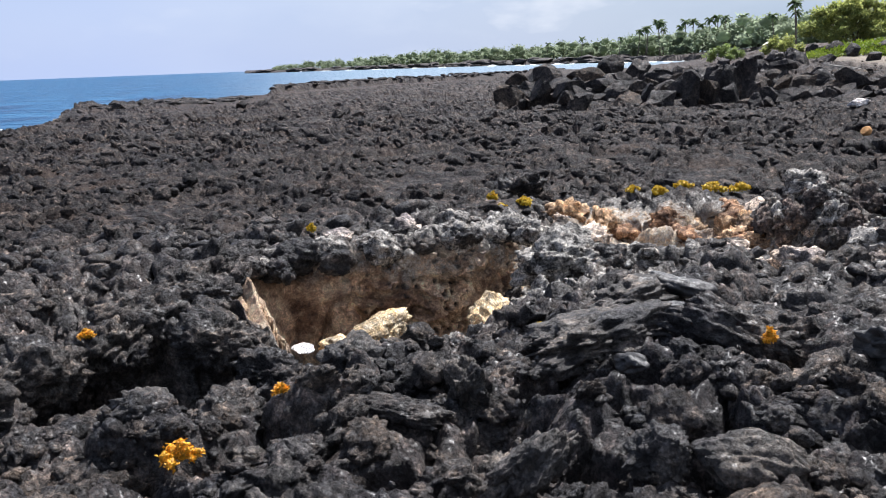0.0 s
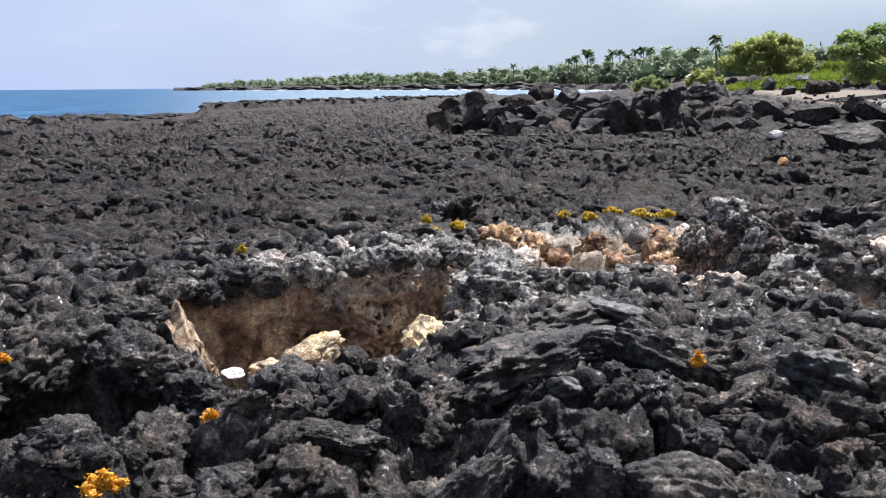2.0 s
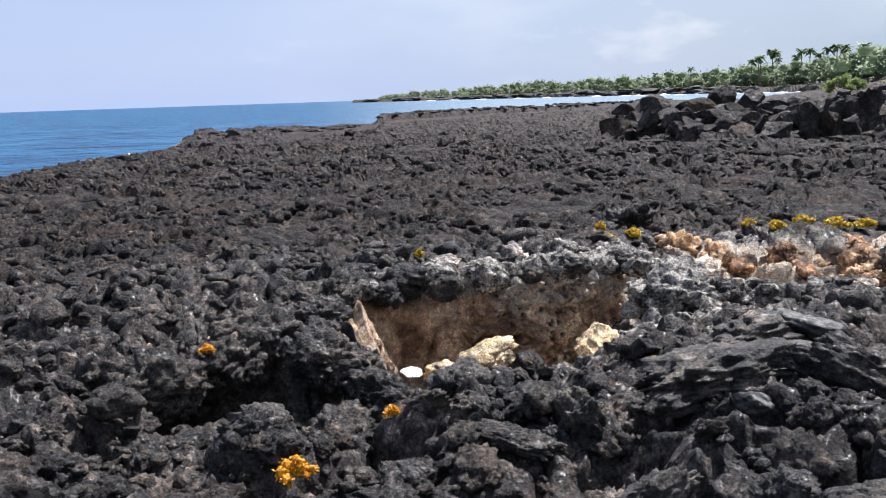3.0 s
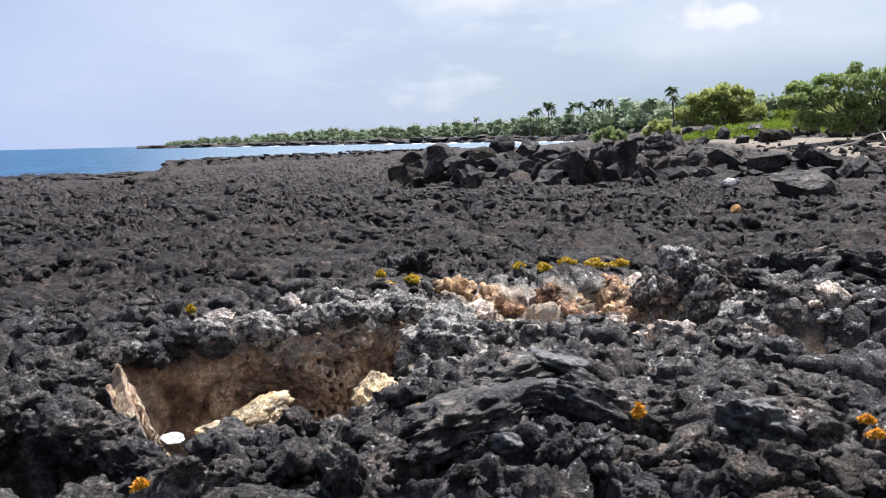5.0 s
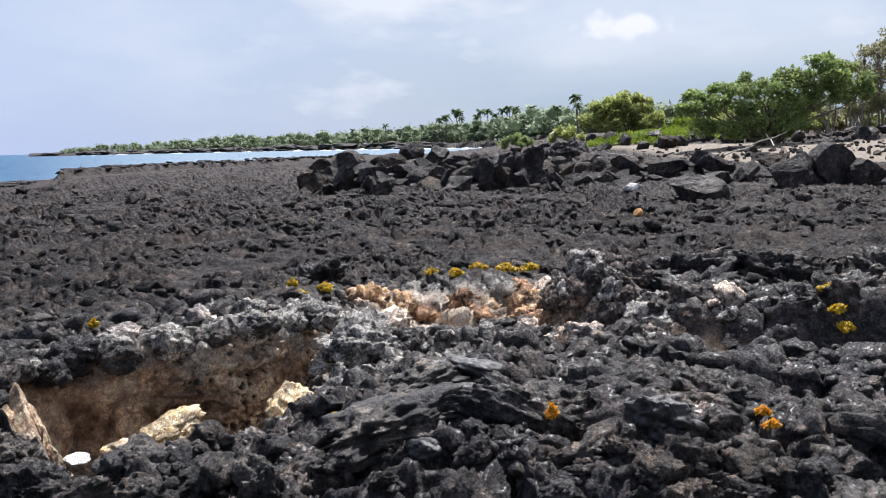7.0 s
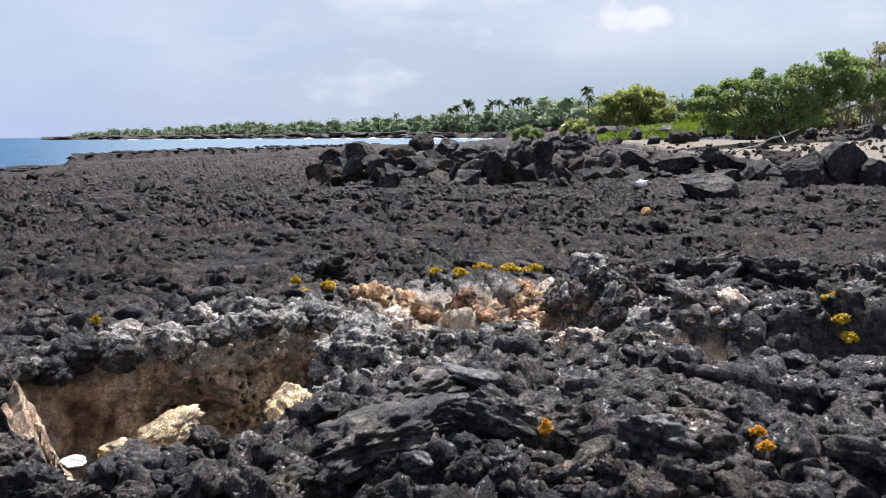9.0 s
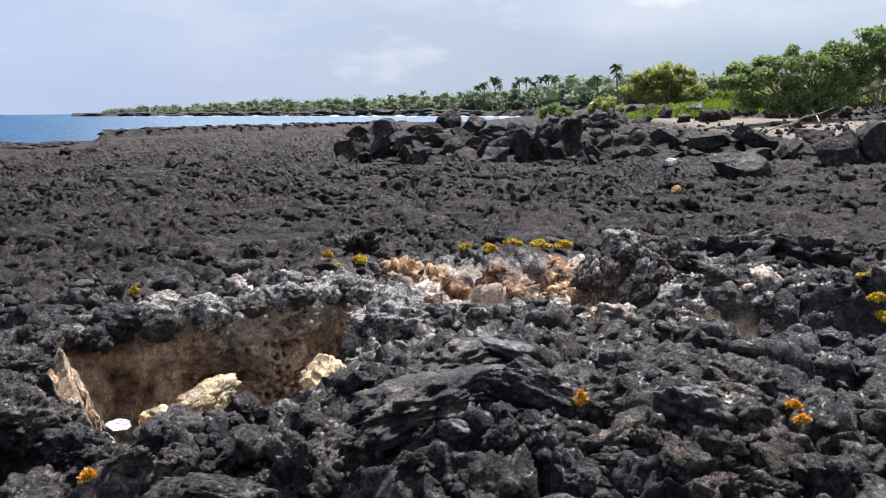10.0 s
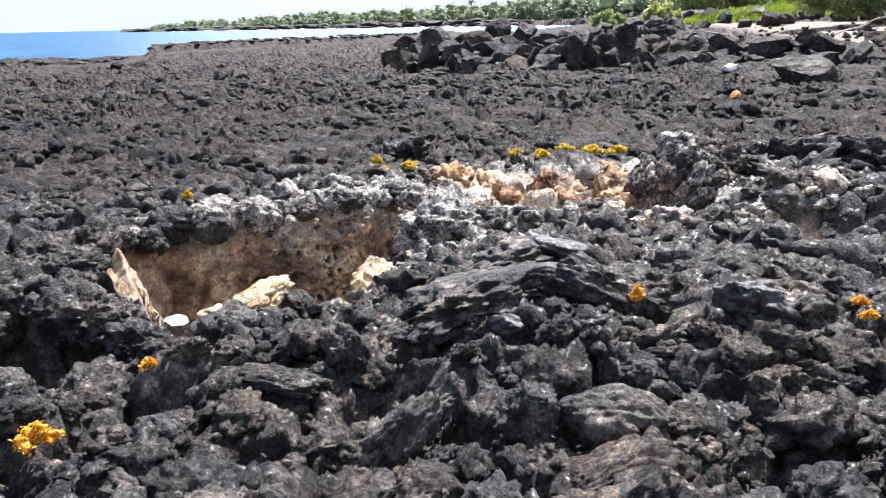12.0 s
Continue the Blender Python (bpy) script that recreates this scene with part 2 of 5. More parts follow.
        col = mix_node(n, l, white, col, salt)
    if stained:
        # sheen on the near lava put into its base colour, through this mask
        near_mask = n.new("ShaderNodeAttribute")
        near_mask.attribute_name = "wet"
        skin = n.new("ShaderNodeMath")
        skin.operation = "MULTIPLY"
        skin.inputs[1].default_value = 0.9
        l.new(near_mask.outputs["Fac"], skin.inputs[0])
        near_bright = mix_node(n, l, 1.0, col, (1.5, 1.52, 1.58), "MULTIPLY")
        col = mix_node(n, l, skin.outputs["Value"], col, near_bright)
        at = n.new("ShaderNodeAttribute")
        at.attribute_name = "stain"
        sp = n.new("ShaderNodeSeparateColor")
        l.new(at.outputs["Color"], sp.inputs["Color"])
        t1 = ramp_node(n, l, mid_n.outputs["Fac"], [(0.36, face[0]), (0.5, face[1]), (0.63, face[2])]).outputs["Color"]
        t1 = mix_node(n, l, 0.35, t1, speck, "MULTIPLY")
        veins = ramp_node(n, l, big.outputs["Fac"], [(0.41, (0.42, 0.36, 0.34)), (0.49, (1.0, 0.98, 0.96)), (0.6, (1.3, 1.36, 1.4))]).outputs["Color"]
        t1 = mix_node(n, l, 0.95, t1, veins, "MULTIPLY")
        t1 = mix_node(n, l, 0.35, t1, flakes[0], "MULTIPLY")
        col = mix_node(n, l, sp.outputs["Red"], col, t1)
        edge = n.new("ShaderNodeMath")
        edge.operation = "MULTIPLY_ADD"
        edge.inputs[1].default_value = 6.0
        edge.inputs[2].default_value = -2.5
        flecks = noise_node(n, l, 16.0, 9, 0.75)
        l.new(flecks.outputs["Fac"], edge.inputs[0])
        sm = n.new("ShaderNodeMath")
        sm.operation = "MULTIPLY"
        sm.use_clamp = True
        l.new(edge.outputs["Value"], sm.inputs[0])
        l.new(sp.outputs["Green"], sm.inputs[1])
        salt = ramp_node(n, l, grain.outputs["Fac"], [(0.3, (0.25, 0.24, 0.225)), (0.65, (0.72, 0.685, 0.62))]).outputs["Color"]
        salt = mix_node(n, l, 0.4, salt, flakes[1], "MULTIPLY")
        col = mix_node(n, l, sm.outputs["Value"], col, salt)
        brown = mix_node(n, l, 0.6, (0.055, 0.038, 0.03), speck, "MULTIPLY")
        col = mix_node(n, l, sp.outputs["Blue"], col, brown)
        sandy = ramp_node(n, l, grain.outputs["Fac"], [(0.3, (0.18, 0.15, 0.12)), (0.7, (0.30, 0.25, 0.20))]).outputs["Color"]
        col = mix_node(n, l, at.outputs["Alpha"], col, sandy)
    l.new(col, b.inputs["Base Color"])
    rr = n.new("ShaderNodeMapRange")
    rr.inputs["From Min"].default_value = 0.4
    rr.inputs["From Max"].default_value = 0.6
    rr.inputs["To Min"].default_value = rough[0]
    rr.inputs["To Max"].default_value = rough[1]
    l.new(mid_n.outputs["Fac"], rr.inputs["Value"])
    # small glassy facets that catch the sun
    glass = noise_node(n, l, 34.0 * scale, 4, 0.7)
    shine = ramp_node(n, l, glass.outputs["Fac"], [(0.48, (0.0, 0.0, 0.0)), (0.68, (gloss, gloss, gloss))])
    b.inputs["Coat Roughness"].default_value = 0.36
    if stained:
        wet = n.new("ShaderNodeAttribute")
        wet.attribute_name = "wet"
        film = n.new("ShaderNodeMath")
        film.operation = "MULTIPLY"
        l.new(shine.outputs["Color"], film.inputs[0])
        l.new(wet.outputs["Fac"], film.inputs[1])
        l.new(film.outputs["Value"], b.inputs["Coat Weight"])
        sheen = n.new("ShaderNodeMath")
        sheen.operation = "MULTIPLY_ADD"
        sheen.inputs[1].default_value = 0.16
        sheen.inputs[2].default_value = 0.1
        l.new(wet.outputs["Fac"], sheen.inputs[0])
        l.new(sheen.outputs["Value"], b.inputs["Specular IOR Level"])
    else:
        l.new(shine.outputs["Color"], b.inputs["Coat Weight"])
    l.new(rr.outputs["Result"], b.inputs["Roughness"])
    first = bump_node(n, l, b, mid_n.outputs["Fac"], 0.9, fine * 4 / scale)
    pores = n.new("ShaderNodeTexVoronoi")
    pores.inputs["Scale"].default_value = 42 * scale
    co = n.new("ShaderNodeNewGeometry")
    l.new(co.outputs["Position"], pores.inputs["Vector"])
    second = bump_node(n, l, b, pores.outputs["Distance"], 0.7, fine * 1.0 / scale, first)
    bump_node(n, l, b, grain.outputs["Fac"], 1.0, fine * 1.7 / scale, second)
    return m


LAVA = rock_material("lava", (0.008, 0.0078, 0.0085), (0.026, 0.024, 0.0238), (0.10, 0.09, 0.083), stained=True, rough=(0.5, 0.85), dust_glint=0.26, gloss=0.6, flake=0.7, fine=0.018)
# face colours raised: bounce light on the wall put into its base colour
WALL_ROCK = rock_material("gully_wall_rock", (0.008, 0.0078, 0.0085), (0.026, 0.024, 0.0238), (0.10, 0.09, 0.083), stained=True, rough=(0.6, 0.9), dust_glint=0.5, gloss=0.4, flake=0.5, fine=0.028, face=((0.29, 0.175, 0.12), (0.61, 0.43, 0.295), (0.79, 0.65, 0.46)))
LAVA_ROCK = rock_material("lava_lump", (0.012, 0.0117, 0.0123), (0.043, 0.0412, 0.0405), (0.15, 0.141, 0.131), rough=(0.5, 0.85), spec=0.25, gloss=0.35, dust_glint=0.62, flake=0.9, fine=0.022)
LAVA_WARM = rock_material("brown_grey_lava", (0.022, 0.0195, 0.018), (0.065, 0.058, 0.052), (0.17, 0.152, 0.133), rough=(0.6, 0.9), spec=0.2, gloss=0.15, dust_glint=0.5, flake=0.8, fine=0.02)
HEAP_ROCK = rock_material("porous_grey_lava", (0.03, 0.026, 0.025), (0.10, 0.086, 0.08), (0.27, 0.24, 0.215), scale=1.3, rough=(0.6, 0.9), dust_glint=0.5, flake=0.9, fine=0.022)
LAVA_DRY = rock_material("dry_clinker", (0.01, 0.009, 0.0095), (0.034, 0.032, 0.0322), (0.105, 0.098, 0.094), rough=(0.6, 0.9), dust_glint=0.4, flake=0.9, fine=0.03)
LAVA_GREY = rock_material("smooth_lava", (0.027, 0.026, 0.0245), (0.066, 0.063, 0.0585), (0.14, 0.133, 0.123), rough=(0.45, 0.75), fine=0.012, gloss=0.3, spec=0.3, flake=0.5, dust_glint=0.25)
SMOOTH_SKIN = rock_material("smooth_lava_skin", (0.028, 0.0275, 0.0265), (0.045, 0.044, 0.042), (0.072, 0.07, 0.066), scale=0.6, rough=(0.34, 0.55), fine=0.003, gloss=0.25, spec=0.4)
BASALT = rock_material("basalt", (0.018, 0.0176, 0.019), (0.046, 0.0435, 0.044), (0.105, 0.098, 0.091), scale=0.7, rough=(0.6, 0.9), fine=0.03, dust_glint=0.12, flake=0.5, gloss=0.2)
BASALT_BROWN = rock_material("brown_basalt", (0.03, 0.025, 0.022), (0.064, 0.054, 0.046), (0.12, 0.103, 0.087), scale=0.7, rough=(0.6, 0.9), fine=0.03, flake=0.4)
TAN_ROCK = rock_material("tan_rock", (0.20, 0.115, 0.06), (0.43, 0.29, 0.165), (0.66, 0.51, 0.33), scale=1.6, rough=(0.6, 0.9), flake=0.5)
# brown variety of the tan rock, darkened to deepen shadow among the rocks
DARK_TAN_ROCK = rock_material("dark_tan_rock", (0.11, 0.06, 0.035), (0.27, 0.165, 0.10), (0.46, 0.32, 0.20), scale=1.6, rough=(0.7, 0.9), flake=0.5)
CREAM_ROCK = rock_material("cream_rock", (0.38, 0.28, 0.15), (0.61, 0.50, 0.31), (0.75, 0.68, 0.50), scale=1.6, rough=(0.7, 0.9), flake=0.4)
PALE_ROCK = rock_material("salt_bleached_rock", (0.15, 0.13, 0.11), (0.45, 0.405, 0.345), (0.72, 0.66, 0.57), scale=1.4, rough=(0.6, 0.9), flake=0.7)
CRUSTED = rock_material("salt_crusted_lava", (0.012, 0.0115, 0.012), (0.036, 0.034, 0.032), (0.11, 0.1, 0.09), rough=(0.6, 0.9), crust=0.78, flake=1.0, gloss=0.4)
CORAL = rock_material("white_coral", (0.55, 0.53, 0.5), (0.72, 0.71, 0.69), (0.82, 0.81, 0.8), scale=2.0, rough=(0.6, 0.9), spec=0.3)


def plain_material(name, col, dev=0.25, scale=8.0, rough=0.7, spec=0.3, translucent=0.0, island=False):
    m, n, l, b = material(name, rough, spec)
    t = noise_node(n, l, scale, 4)
    lo = tuple(c * (1 - dev) for c in col)
    hi = tuple(min(1, c * (1 + dev)) for c in col)
    c = ramp_node(n, l, t.outputs["Fac"], [(0.3, lo), (0.7, hi)]).outputs["Color"]
    if island:
        g = n.new("ShaderNodeNewGeometry")
        r = ramp_node(n, l, g.outputs["Random Per Island"], [(0.0, (0.55, 0.62, 0.5)), (0.6, (1.0, 1.0, 1.0)), (1.0, (1.5, 1.35, 1.1))]).outputs["Color"]
        c = mix_node(n, l, 1.0, c, r, "MULTIPLY")
    l.new(c, b.inputs["Base Color"])
    if translucent:
        b.inputs["Transmission Weight"].default_value = 0.0
        tr = n.new("ShaderNodeBsdfTranslucent")
        l.new(c, tr.inputs["Color"])
        mx = n.new("ShaderNodeMixShader")
        mx.inputs["Fac"].default_value = translucent
        l.new(b.outputs["BSDF"], mx.inputs[1])
        l.new(tr.outputs["BSDF"], mx.inputs[2])
        l.new(mx.outputs["Shader"], n["Material Output"].inputs["Surface"])
    return m


LEAF_GREEN = plain_material("green_leaf", (0.24, 0.31, 0.115), 0.3, 0.6, 0.45, 0.5, 0.45, True)
LEAF_OLIVE = plain_material("olive_leaf", (0.34, 0.375, 0.14), 0.25, 0.5, 0.6, 0.3, 0.6, True)
LEAF_LIME = plain_material("lime_leaf", (0.22, 0.30, 0.03), 0.25, 0.7, 0.5, 0.4, 0.3, True)
LEAF_DRY = plain_material("dry_leaf", (0.28, 0.27, 0.165), 0.3, 0.7, 0.8, 0.1, 0.55, True)
LEAF_PALM = plain_material("palm_leaf", (0.11, 0.155, 0.075), 0.3, 0.3, 0.7, 0.15, 0.2, True)
# far leaves paled and greyed: distance haze put into their colour
LEAF_FAR_HAZED = plain_material("far_leaf_hazed", (0.25, 0.295, 0.195), 0.25, 0.04, 0.9, 0.05, 0.72, False)
BARK = plain_material("bark", (0.13, 0.105, 0.085), 0.4, 6.0, 0.85, 0.2)
TWIG = plain_material("dry_twig", (0.28, 0.24, 0.20), 0.3, 3.0, 0.9, 0.2)
DRIFTWOOD = plain_material("driftwood", (0.36, 0.33, 0.29), 0.3, 9.0, 0.85, 0.2)
ORANGE_WEED = plain_material("orange_seaweed", (0.68, 0.33, 0.02), 0.3, 30.0, 0.5, 0.4, 0.25, True)
YELLOW_WEED = plain_material("yellow_seaweed", (0.58, 0.40, 0.02), 0.3, 30.0, 0.5, 0.4, 0.25, True)
HUSK = plain_material("coconut_husk", (0.50, 0.27, 0.11), 0.35, 14.0, 0.8, 0.2)
FOAM = plain_material("sea_foam", (0.82, 0.85, 0.86), 0.12, 0.8, 0.8, 0.2)
WHITE_ROOF = plain_material("white_roof", (0.75, 0.75, 0.73), 0.1, 2.0, 0.6, 0.3)
WALL_PAINT = plain_material("hut_wall", (0.42, 0.38, 0.32), 0.15, 2.0, 0.8, 0.2)

# sea: dark blue body, paler grey-blue towards the bay by bearing, with small and long waves
SEA, n_, l_, b_ = material("sea_water", 0.34, 0.2)
b_.inputs["IOR"].default_value = 1.33
s_big = noise_node(n_, l_, 0.11, 7, 0.7)
s_col = ramp_node(n_, l_, s_big.outputs["Fac"], [(0.38, (0.004, 0.035, 0.095)), (0.52, (0.010, 0.075, 0.165)), (0.68, (0.03, 0.13, 0.24))])
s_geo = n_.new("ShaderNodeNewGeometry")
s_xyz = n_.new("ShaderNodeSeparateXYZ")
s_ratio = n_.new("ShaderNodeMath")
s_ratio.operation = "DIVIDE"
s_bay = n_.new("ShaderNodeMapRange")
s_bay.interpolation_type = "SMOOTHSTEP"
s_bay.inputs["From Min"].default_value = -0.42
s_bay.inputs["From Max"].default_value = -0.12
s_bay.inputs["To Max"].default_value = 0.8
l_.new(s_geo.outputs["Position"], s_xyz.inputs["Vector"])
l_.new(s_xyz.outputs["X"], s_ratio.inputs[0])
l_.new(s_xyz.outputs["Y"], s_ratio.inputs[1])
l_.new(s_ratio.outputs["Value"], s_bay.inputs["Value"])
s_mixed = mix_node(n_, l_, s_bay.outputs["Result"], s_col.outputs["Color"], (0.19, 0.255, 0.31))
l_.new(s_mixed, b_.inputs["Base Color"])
s_w1 = noise_node(n_, l_, 0.35, 6, 0.55)
s_w2 = noise_node(n_, l_, 2.4, 4, 0.6)
s_first = bump_node(n_, l_, b_, s_w1.outputs["Fac"], 1.0, 1.6)
bump_node(n_, l_, b_, s_w2.outputs["Fac"], 0.6, 0.12, s_first)


# ---- mesh helpers ----
def mesh_from(name, verts, faces, smooth=True):
    """A mesh from an array of places and an array of triangles or quads."""
    verts, faces = np.asarray(verts, np.float32), np.asarray(faces, np.int32)
    k = faces.shape[1]
    me = bpy.data.meshes.new(name)
    me.vertices.add(len(verts))
    me.vertices.foreach_set("co", verts.ravel())
    me.loops.add(faces.size)
    me.loops.foreach_set("vertex_index", faces.ravel())
    me.polygons.add(len(faces))
    me.polygons.foreach_set("loop_start", np.arange(0, faces.size, k, dtype=np.int32))
    me.polygons.foreach_set("use_smooth", np.full(len(faces), smooth))
    me.update(calc_edges=True)
    return me


def set_stain(me, rgba):
    a = me.color_attributes.new("stain", "FLOAT_COLOR", "POINT")
    a.data.foreach_set("color", np.asarray(rgba, np.float32).ravel())


def set_wet_lift(me, values):
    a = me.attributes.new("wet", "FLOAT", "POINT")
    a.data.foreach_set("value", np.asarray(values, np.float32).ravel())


def part(name, me, mat, parent=None, label=""):
    ob = new(name, me)
    if mat and not me.materials:
        me.materials.append(mat)
    if parent:
        ob.parent = parent
    return tagged(ob, label)


def ico(sub):
    bm = bmesh.new()
    bmesh.ops.create_icosphere(bm, subdivisions=sub + 1, radius=1.0)
    v = np.array([p.co for p in bm.verts])
    f = np.array([[p.index for p in q.verts] for q in bm.faces])
    bm.free()
    return v, f


ICO = {k: ico(k) for k in (0, 1, 2, 3, 4, 5)}

# ---- the ground ----
SEA_Z = -0.9
# the gully: centre line x, y, half width, depth
GULLY = [(-1.25, 6.2, 0.38, 0.60), (-1.45, 6.78, 0.80, 0.90), (-0.6, 7.2, 0.86, 0.90), (0.15, 7.8, 0.72, 0.80), (0.95, 8.85, 0.62, 0.62),
         (2.1, 9.45, 0.85, 0.55), (2.9, 8.9, 0.6, 0.5), (3.9, 7.85, 0.5, 0.48), (5.0, 7.35, 0.55, 0.52), (6.7, 7.0, 0.50, 0.45)]
# edge of the lava plain, and coast of the far land: degrees to the right of straight ahead, metres
EDGE_A, EDGE_R = [-60, -40, -34, -31.3, -29.9, -29.3, -28.5, -19, -16.6, -16, -1, 8, 14, 17], [26, 31, 38, 42, 47, 64, 70, 77, 84, 98, 135, 170, 230, 330]
COAST_A, COAST_R = [-18.4, -17.6, -15, -8, 0, 10, 17], [1000, 900, 850, 700, 560, 420, 300]


# small black holes in the crust: x, y, radius, depth
CAVITIES = [(0.62, 4.5, 0.20, 0.40), (1.0, 4.52, 0.24, 0.45), (1.27, 3.88, 0.22, 0.40), (1.9, 4.6, 0.15, 0.40), (-0.15, 3.75, 0.2, 0.3), (0.75, 3.75, 0.16, 0.3), (2.75, 3.9, 0.16, 0.3), (-0.75, 4.75, 0.18, 0.3), (-3.0, 5.9, 0.3, 0.35), (3.4, 4.9, 0.25, 0.3)]


def gully(x, y):
    """For places: distance from the gully's line over its half width, its depth there, and the side (back: plus)."""
    best, hw, dep, side = np.full_like(x, 99.0), np.ones_like(x), np.zeros_like(x), np.zeros_like(x)
    for a, b in zip(GULLY, GULLY[1:]):
        ux, uy = b[0] - a[0], b[1] - a[1]
        t = np.clip(((x - a[0]) * ux + (y - a[1]) * uy) / (ux * ux + uy * uy), 0, 1)
        dx, dy = x - a[0] - t * ux, y - a[1] - t * uy
        h = a[2] + t * (b[2] - a[2])
        q = np.sqrt(dx * dx + dy * dy) / h
        near = q < best
        best = np.where(near, q, best)
        hw = np.where(near, h, hw)
        dep = np.where(near, a[3] + t * (b[3] - a[3]), dep)
        side = np.where(near, np.sign(ux * dy - uy * dx), side)
    return best, hw, dep, side


def mound(x, y, cx, cy, rx, ry, turn=0.0):
    c, s = math.cos(radians(turn)), math.sin(radians(turn))
    u, v = ((x - cx) * c + (y - cy) * s) / rx, (-(x - cx) * s + (y - cy) * c) / ry
    return np.exp(-(u * u + v * v))


def pavement(x, y):
    """Where the plain is a flat, unbroken crust: 0 to 1."""
    r = np.sqrt(x * x + y * y)
    return step(0.12, 0.34, fbm2(x / 2.6, y / 1.1, 63) + 0.45 * mound(x, y, -3.4, 11.6, 2.4, 0.7, 8)) * step(8.5, 10, r) * (1 - step(30, 45, r))


def terrain(x, y, fine=True):
    """The lava ground: moved x, moved y, z, and stains (ochre, salt, brown, sand)."""
    x, y = np.asarray(x, float), np.asarray(y, float)
    r = np.sqrt(x * x + y * y)
    az = np.degrees(np.arctan2(x, y))
    wx = x + 0.10 * grad2(x / 0.42, y / 0.42, 5) + 0.035 * grad2(x / 0.12, y / 0.12, 6)
    wy = y + 0.10 * grad2(x / 0.42, y / 0.42, 7) + 0.035 * grad2(x / 0.12, y / 0.12, 8)
    # large shape
    z = -0.15 - 0.02 * step(8, 13, y) + 0.06 * fbm2(x / 3.1, y / 3.1, 11) + 0.10 * step(14, 20, r) * fbm2(x / 9.0, y / 9.0, 12)
    z += 0.34 * mound(x, y, 2.3, 4.3, 1.4, 1.3) + 0.12 * mound(x, y, 0.9, 5.4, 0.7, 0.6) + 0.14 * mound(x, y, -3.0, 7.6, 1.8, 1.2)
    z += 0.06 * mound(x, y, -0.9, 9.2, 1.5, 0.6, 20) + 0.28 * mound(x, y, 3.75, 9.45, 0.5, 0.4) + 0.2 * mound(x, y, 5.7, 9.9, 1.6, 0.5, -15)
    z += 0.12 * mound(x, y, 6.2, 7.9, 1.2, 0.4, -20) + 0.12 * mound(x, y, 0.3, 10.8, 0.5, 0.4) + 0.12 * mound(x, y, 3.4, 6.2, 0.8, 0.45)
    z -= 1.0 * step(0.10, 0.5, mound(x, y, -1.82, 5.1, 0.80, 0.64) + 0.12 * grad2(x / 0.4, y / 0.4, 15)) + 0.22 * step(0.2, 0.8, mound(x, y, 0.35, 4.05, 0.35, 0.3))
    for cx, cy, cr, deep in CAVITIES:
        z -= deep * step(0.2, 0.6, mound(x, y, cx, cy, cr, cr * 0.8) + 0.2 * grad2(x / 0.15, y / 0.15, 16))
    z -= 0.28 * step(0.2, 0.8, mound(x, y, 0.35, 11.4, 0.45, 0.35)) + 0.3 * step(0.3, 0.8, mound(x, y, 3.6, 5.6, 0.5, 0.3))
    z -= 0.30 * mound(x, y, -0.45, 6.1, 1.2, 0.55, 28) + 0.14 * mound(x, y, -1.2, 5.75, 0.45, 0.4)
    bowl = mound(x, y, 2.1, 9.95, 1.45, 0.95)
    z -= 0.30 * step(0.2, 0.9, bowl)
    q, hw, dep, side = gully(x + 0.10 * grad2(x / 0.5, y / 0.5, 31), y + 0.10 * grad2(x / 0.5, y / 0.5, 32))
    soft = step(0.15, 0.8, x)
    cut = 1 - step(0.80 - 0.5 * soft, 1.12 + 0.25 * soft, q)
    z -= dep * cut
    # broad clumps parted by deep cracks
    b1, b2, _, _, _ = cells2(x / 0.95 + 0.25 * grad2(x / 0.5, y / 0.5, 36), y / 0.8 + 0.25 * grad2(x / 0.5, y / 0.5, 37), 35)
    slab = np.clip(mound(x, y, 1.0, 5.15, 0.75, 0.5) + mound(x, y, 2.2, 4.3, 0.3, 0.25) + mound(x, y, 0.3, 3.6, 0.35, 0.2), 0, 1)
    broad = (1 - step(9, 16, r)) * (1 - cut) * (1 - slab)
    z += broad * (0.12 * (np.sqrt(np.clip(1 - (b1 / 0.9) ** 2, 0, 1)) - 0.7) - 0.16 * np.exp(-(b2 - b1) / 0.09))
    # lumps
    f1, f2, rn, cx, cy = cells2(wx / 0.52, wy / 0.52, 40)
    dome1 = np.sqrt(np.clip(1 - (f1 / 0.85) ** 2, 0, 1))
    g1, g2, sn, sx, sy = cells2(wx / 0.20, wy / 0.20, 50)
    dome2 = np.sqrt(np.clip(1 - (g1 / 0.8) ** 2, 0, 1))
    near = 1 - step(90, 250, r)
    rougher = 0.45 + 1.15 * step(-0.25, 0.35, fbm2(x / 2.7 + 9, y / 2.2, 62) + 0.1)
    calm = 1 - 0.6 * step(0.12, 0.3, grad2(x / 1.7 + 3.3, y / 1.7, 61))
    inner = (1 - 0.55 * cut) * (1 - 0.6 * slab)
    calm = calm * (1 - 0.6 * slab)
    flat = pavement(x, y)
    a1 = (0.055 + 0.065 * (1 - step(9, 16, r))) * inner * (1 - 0.6 * flat)
    z += a1 * (2.0 * (rn[0] - 0.5) * (1 - np.exp(-(f2 - f1) / 0.2)) + dome1 - 0.6 * np.exp(-(f2 - f1) / 0.12))
    a2 = (0.036 + 0.02 * step(9, 20, r)) * calm * (0.3 + 0.7 * near) * rougher * (1 - 0.5 * flat)
    z += a2 * (1.8 * (sn[0] - 0.5) * (1 - np.exp(-(g2 - g1) / 0.2)) + 1.1 * dome2 - 0.7 * np.exp(-(g2 - g1) / 0.12))
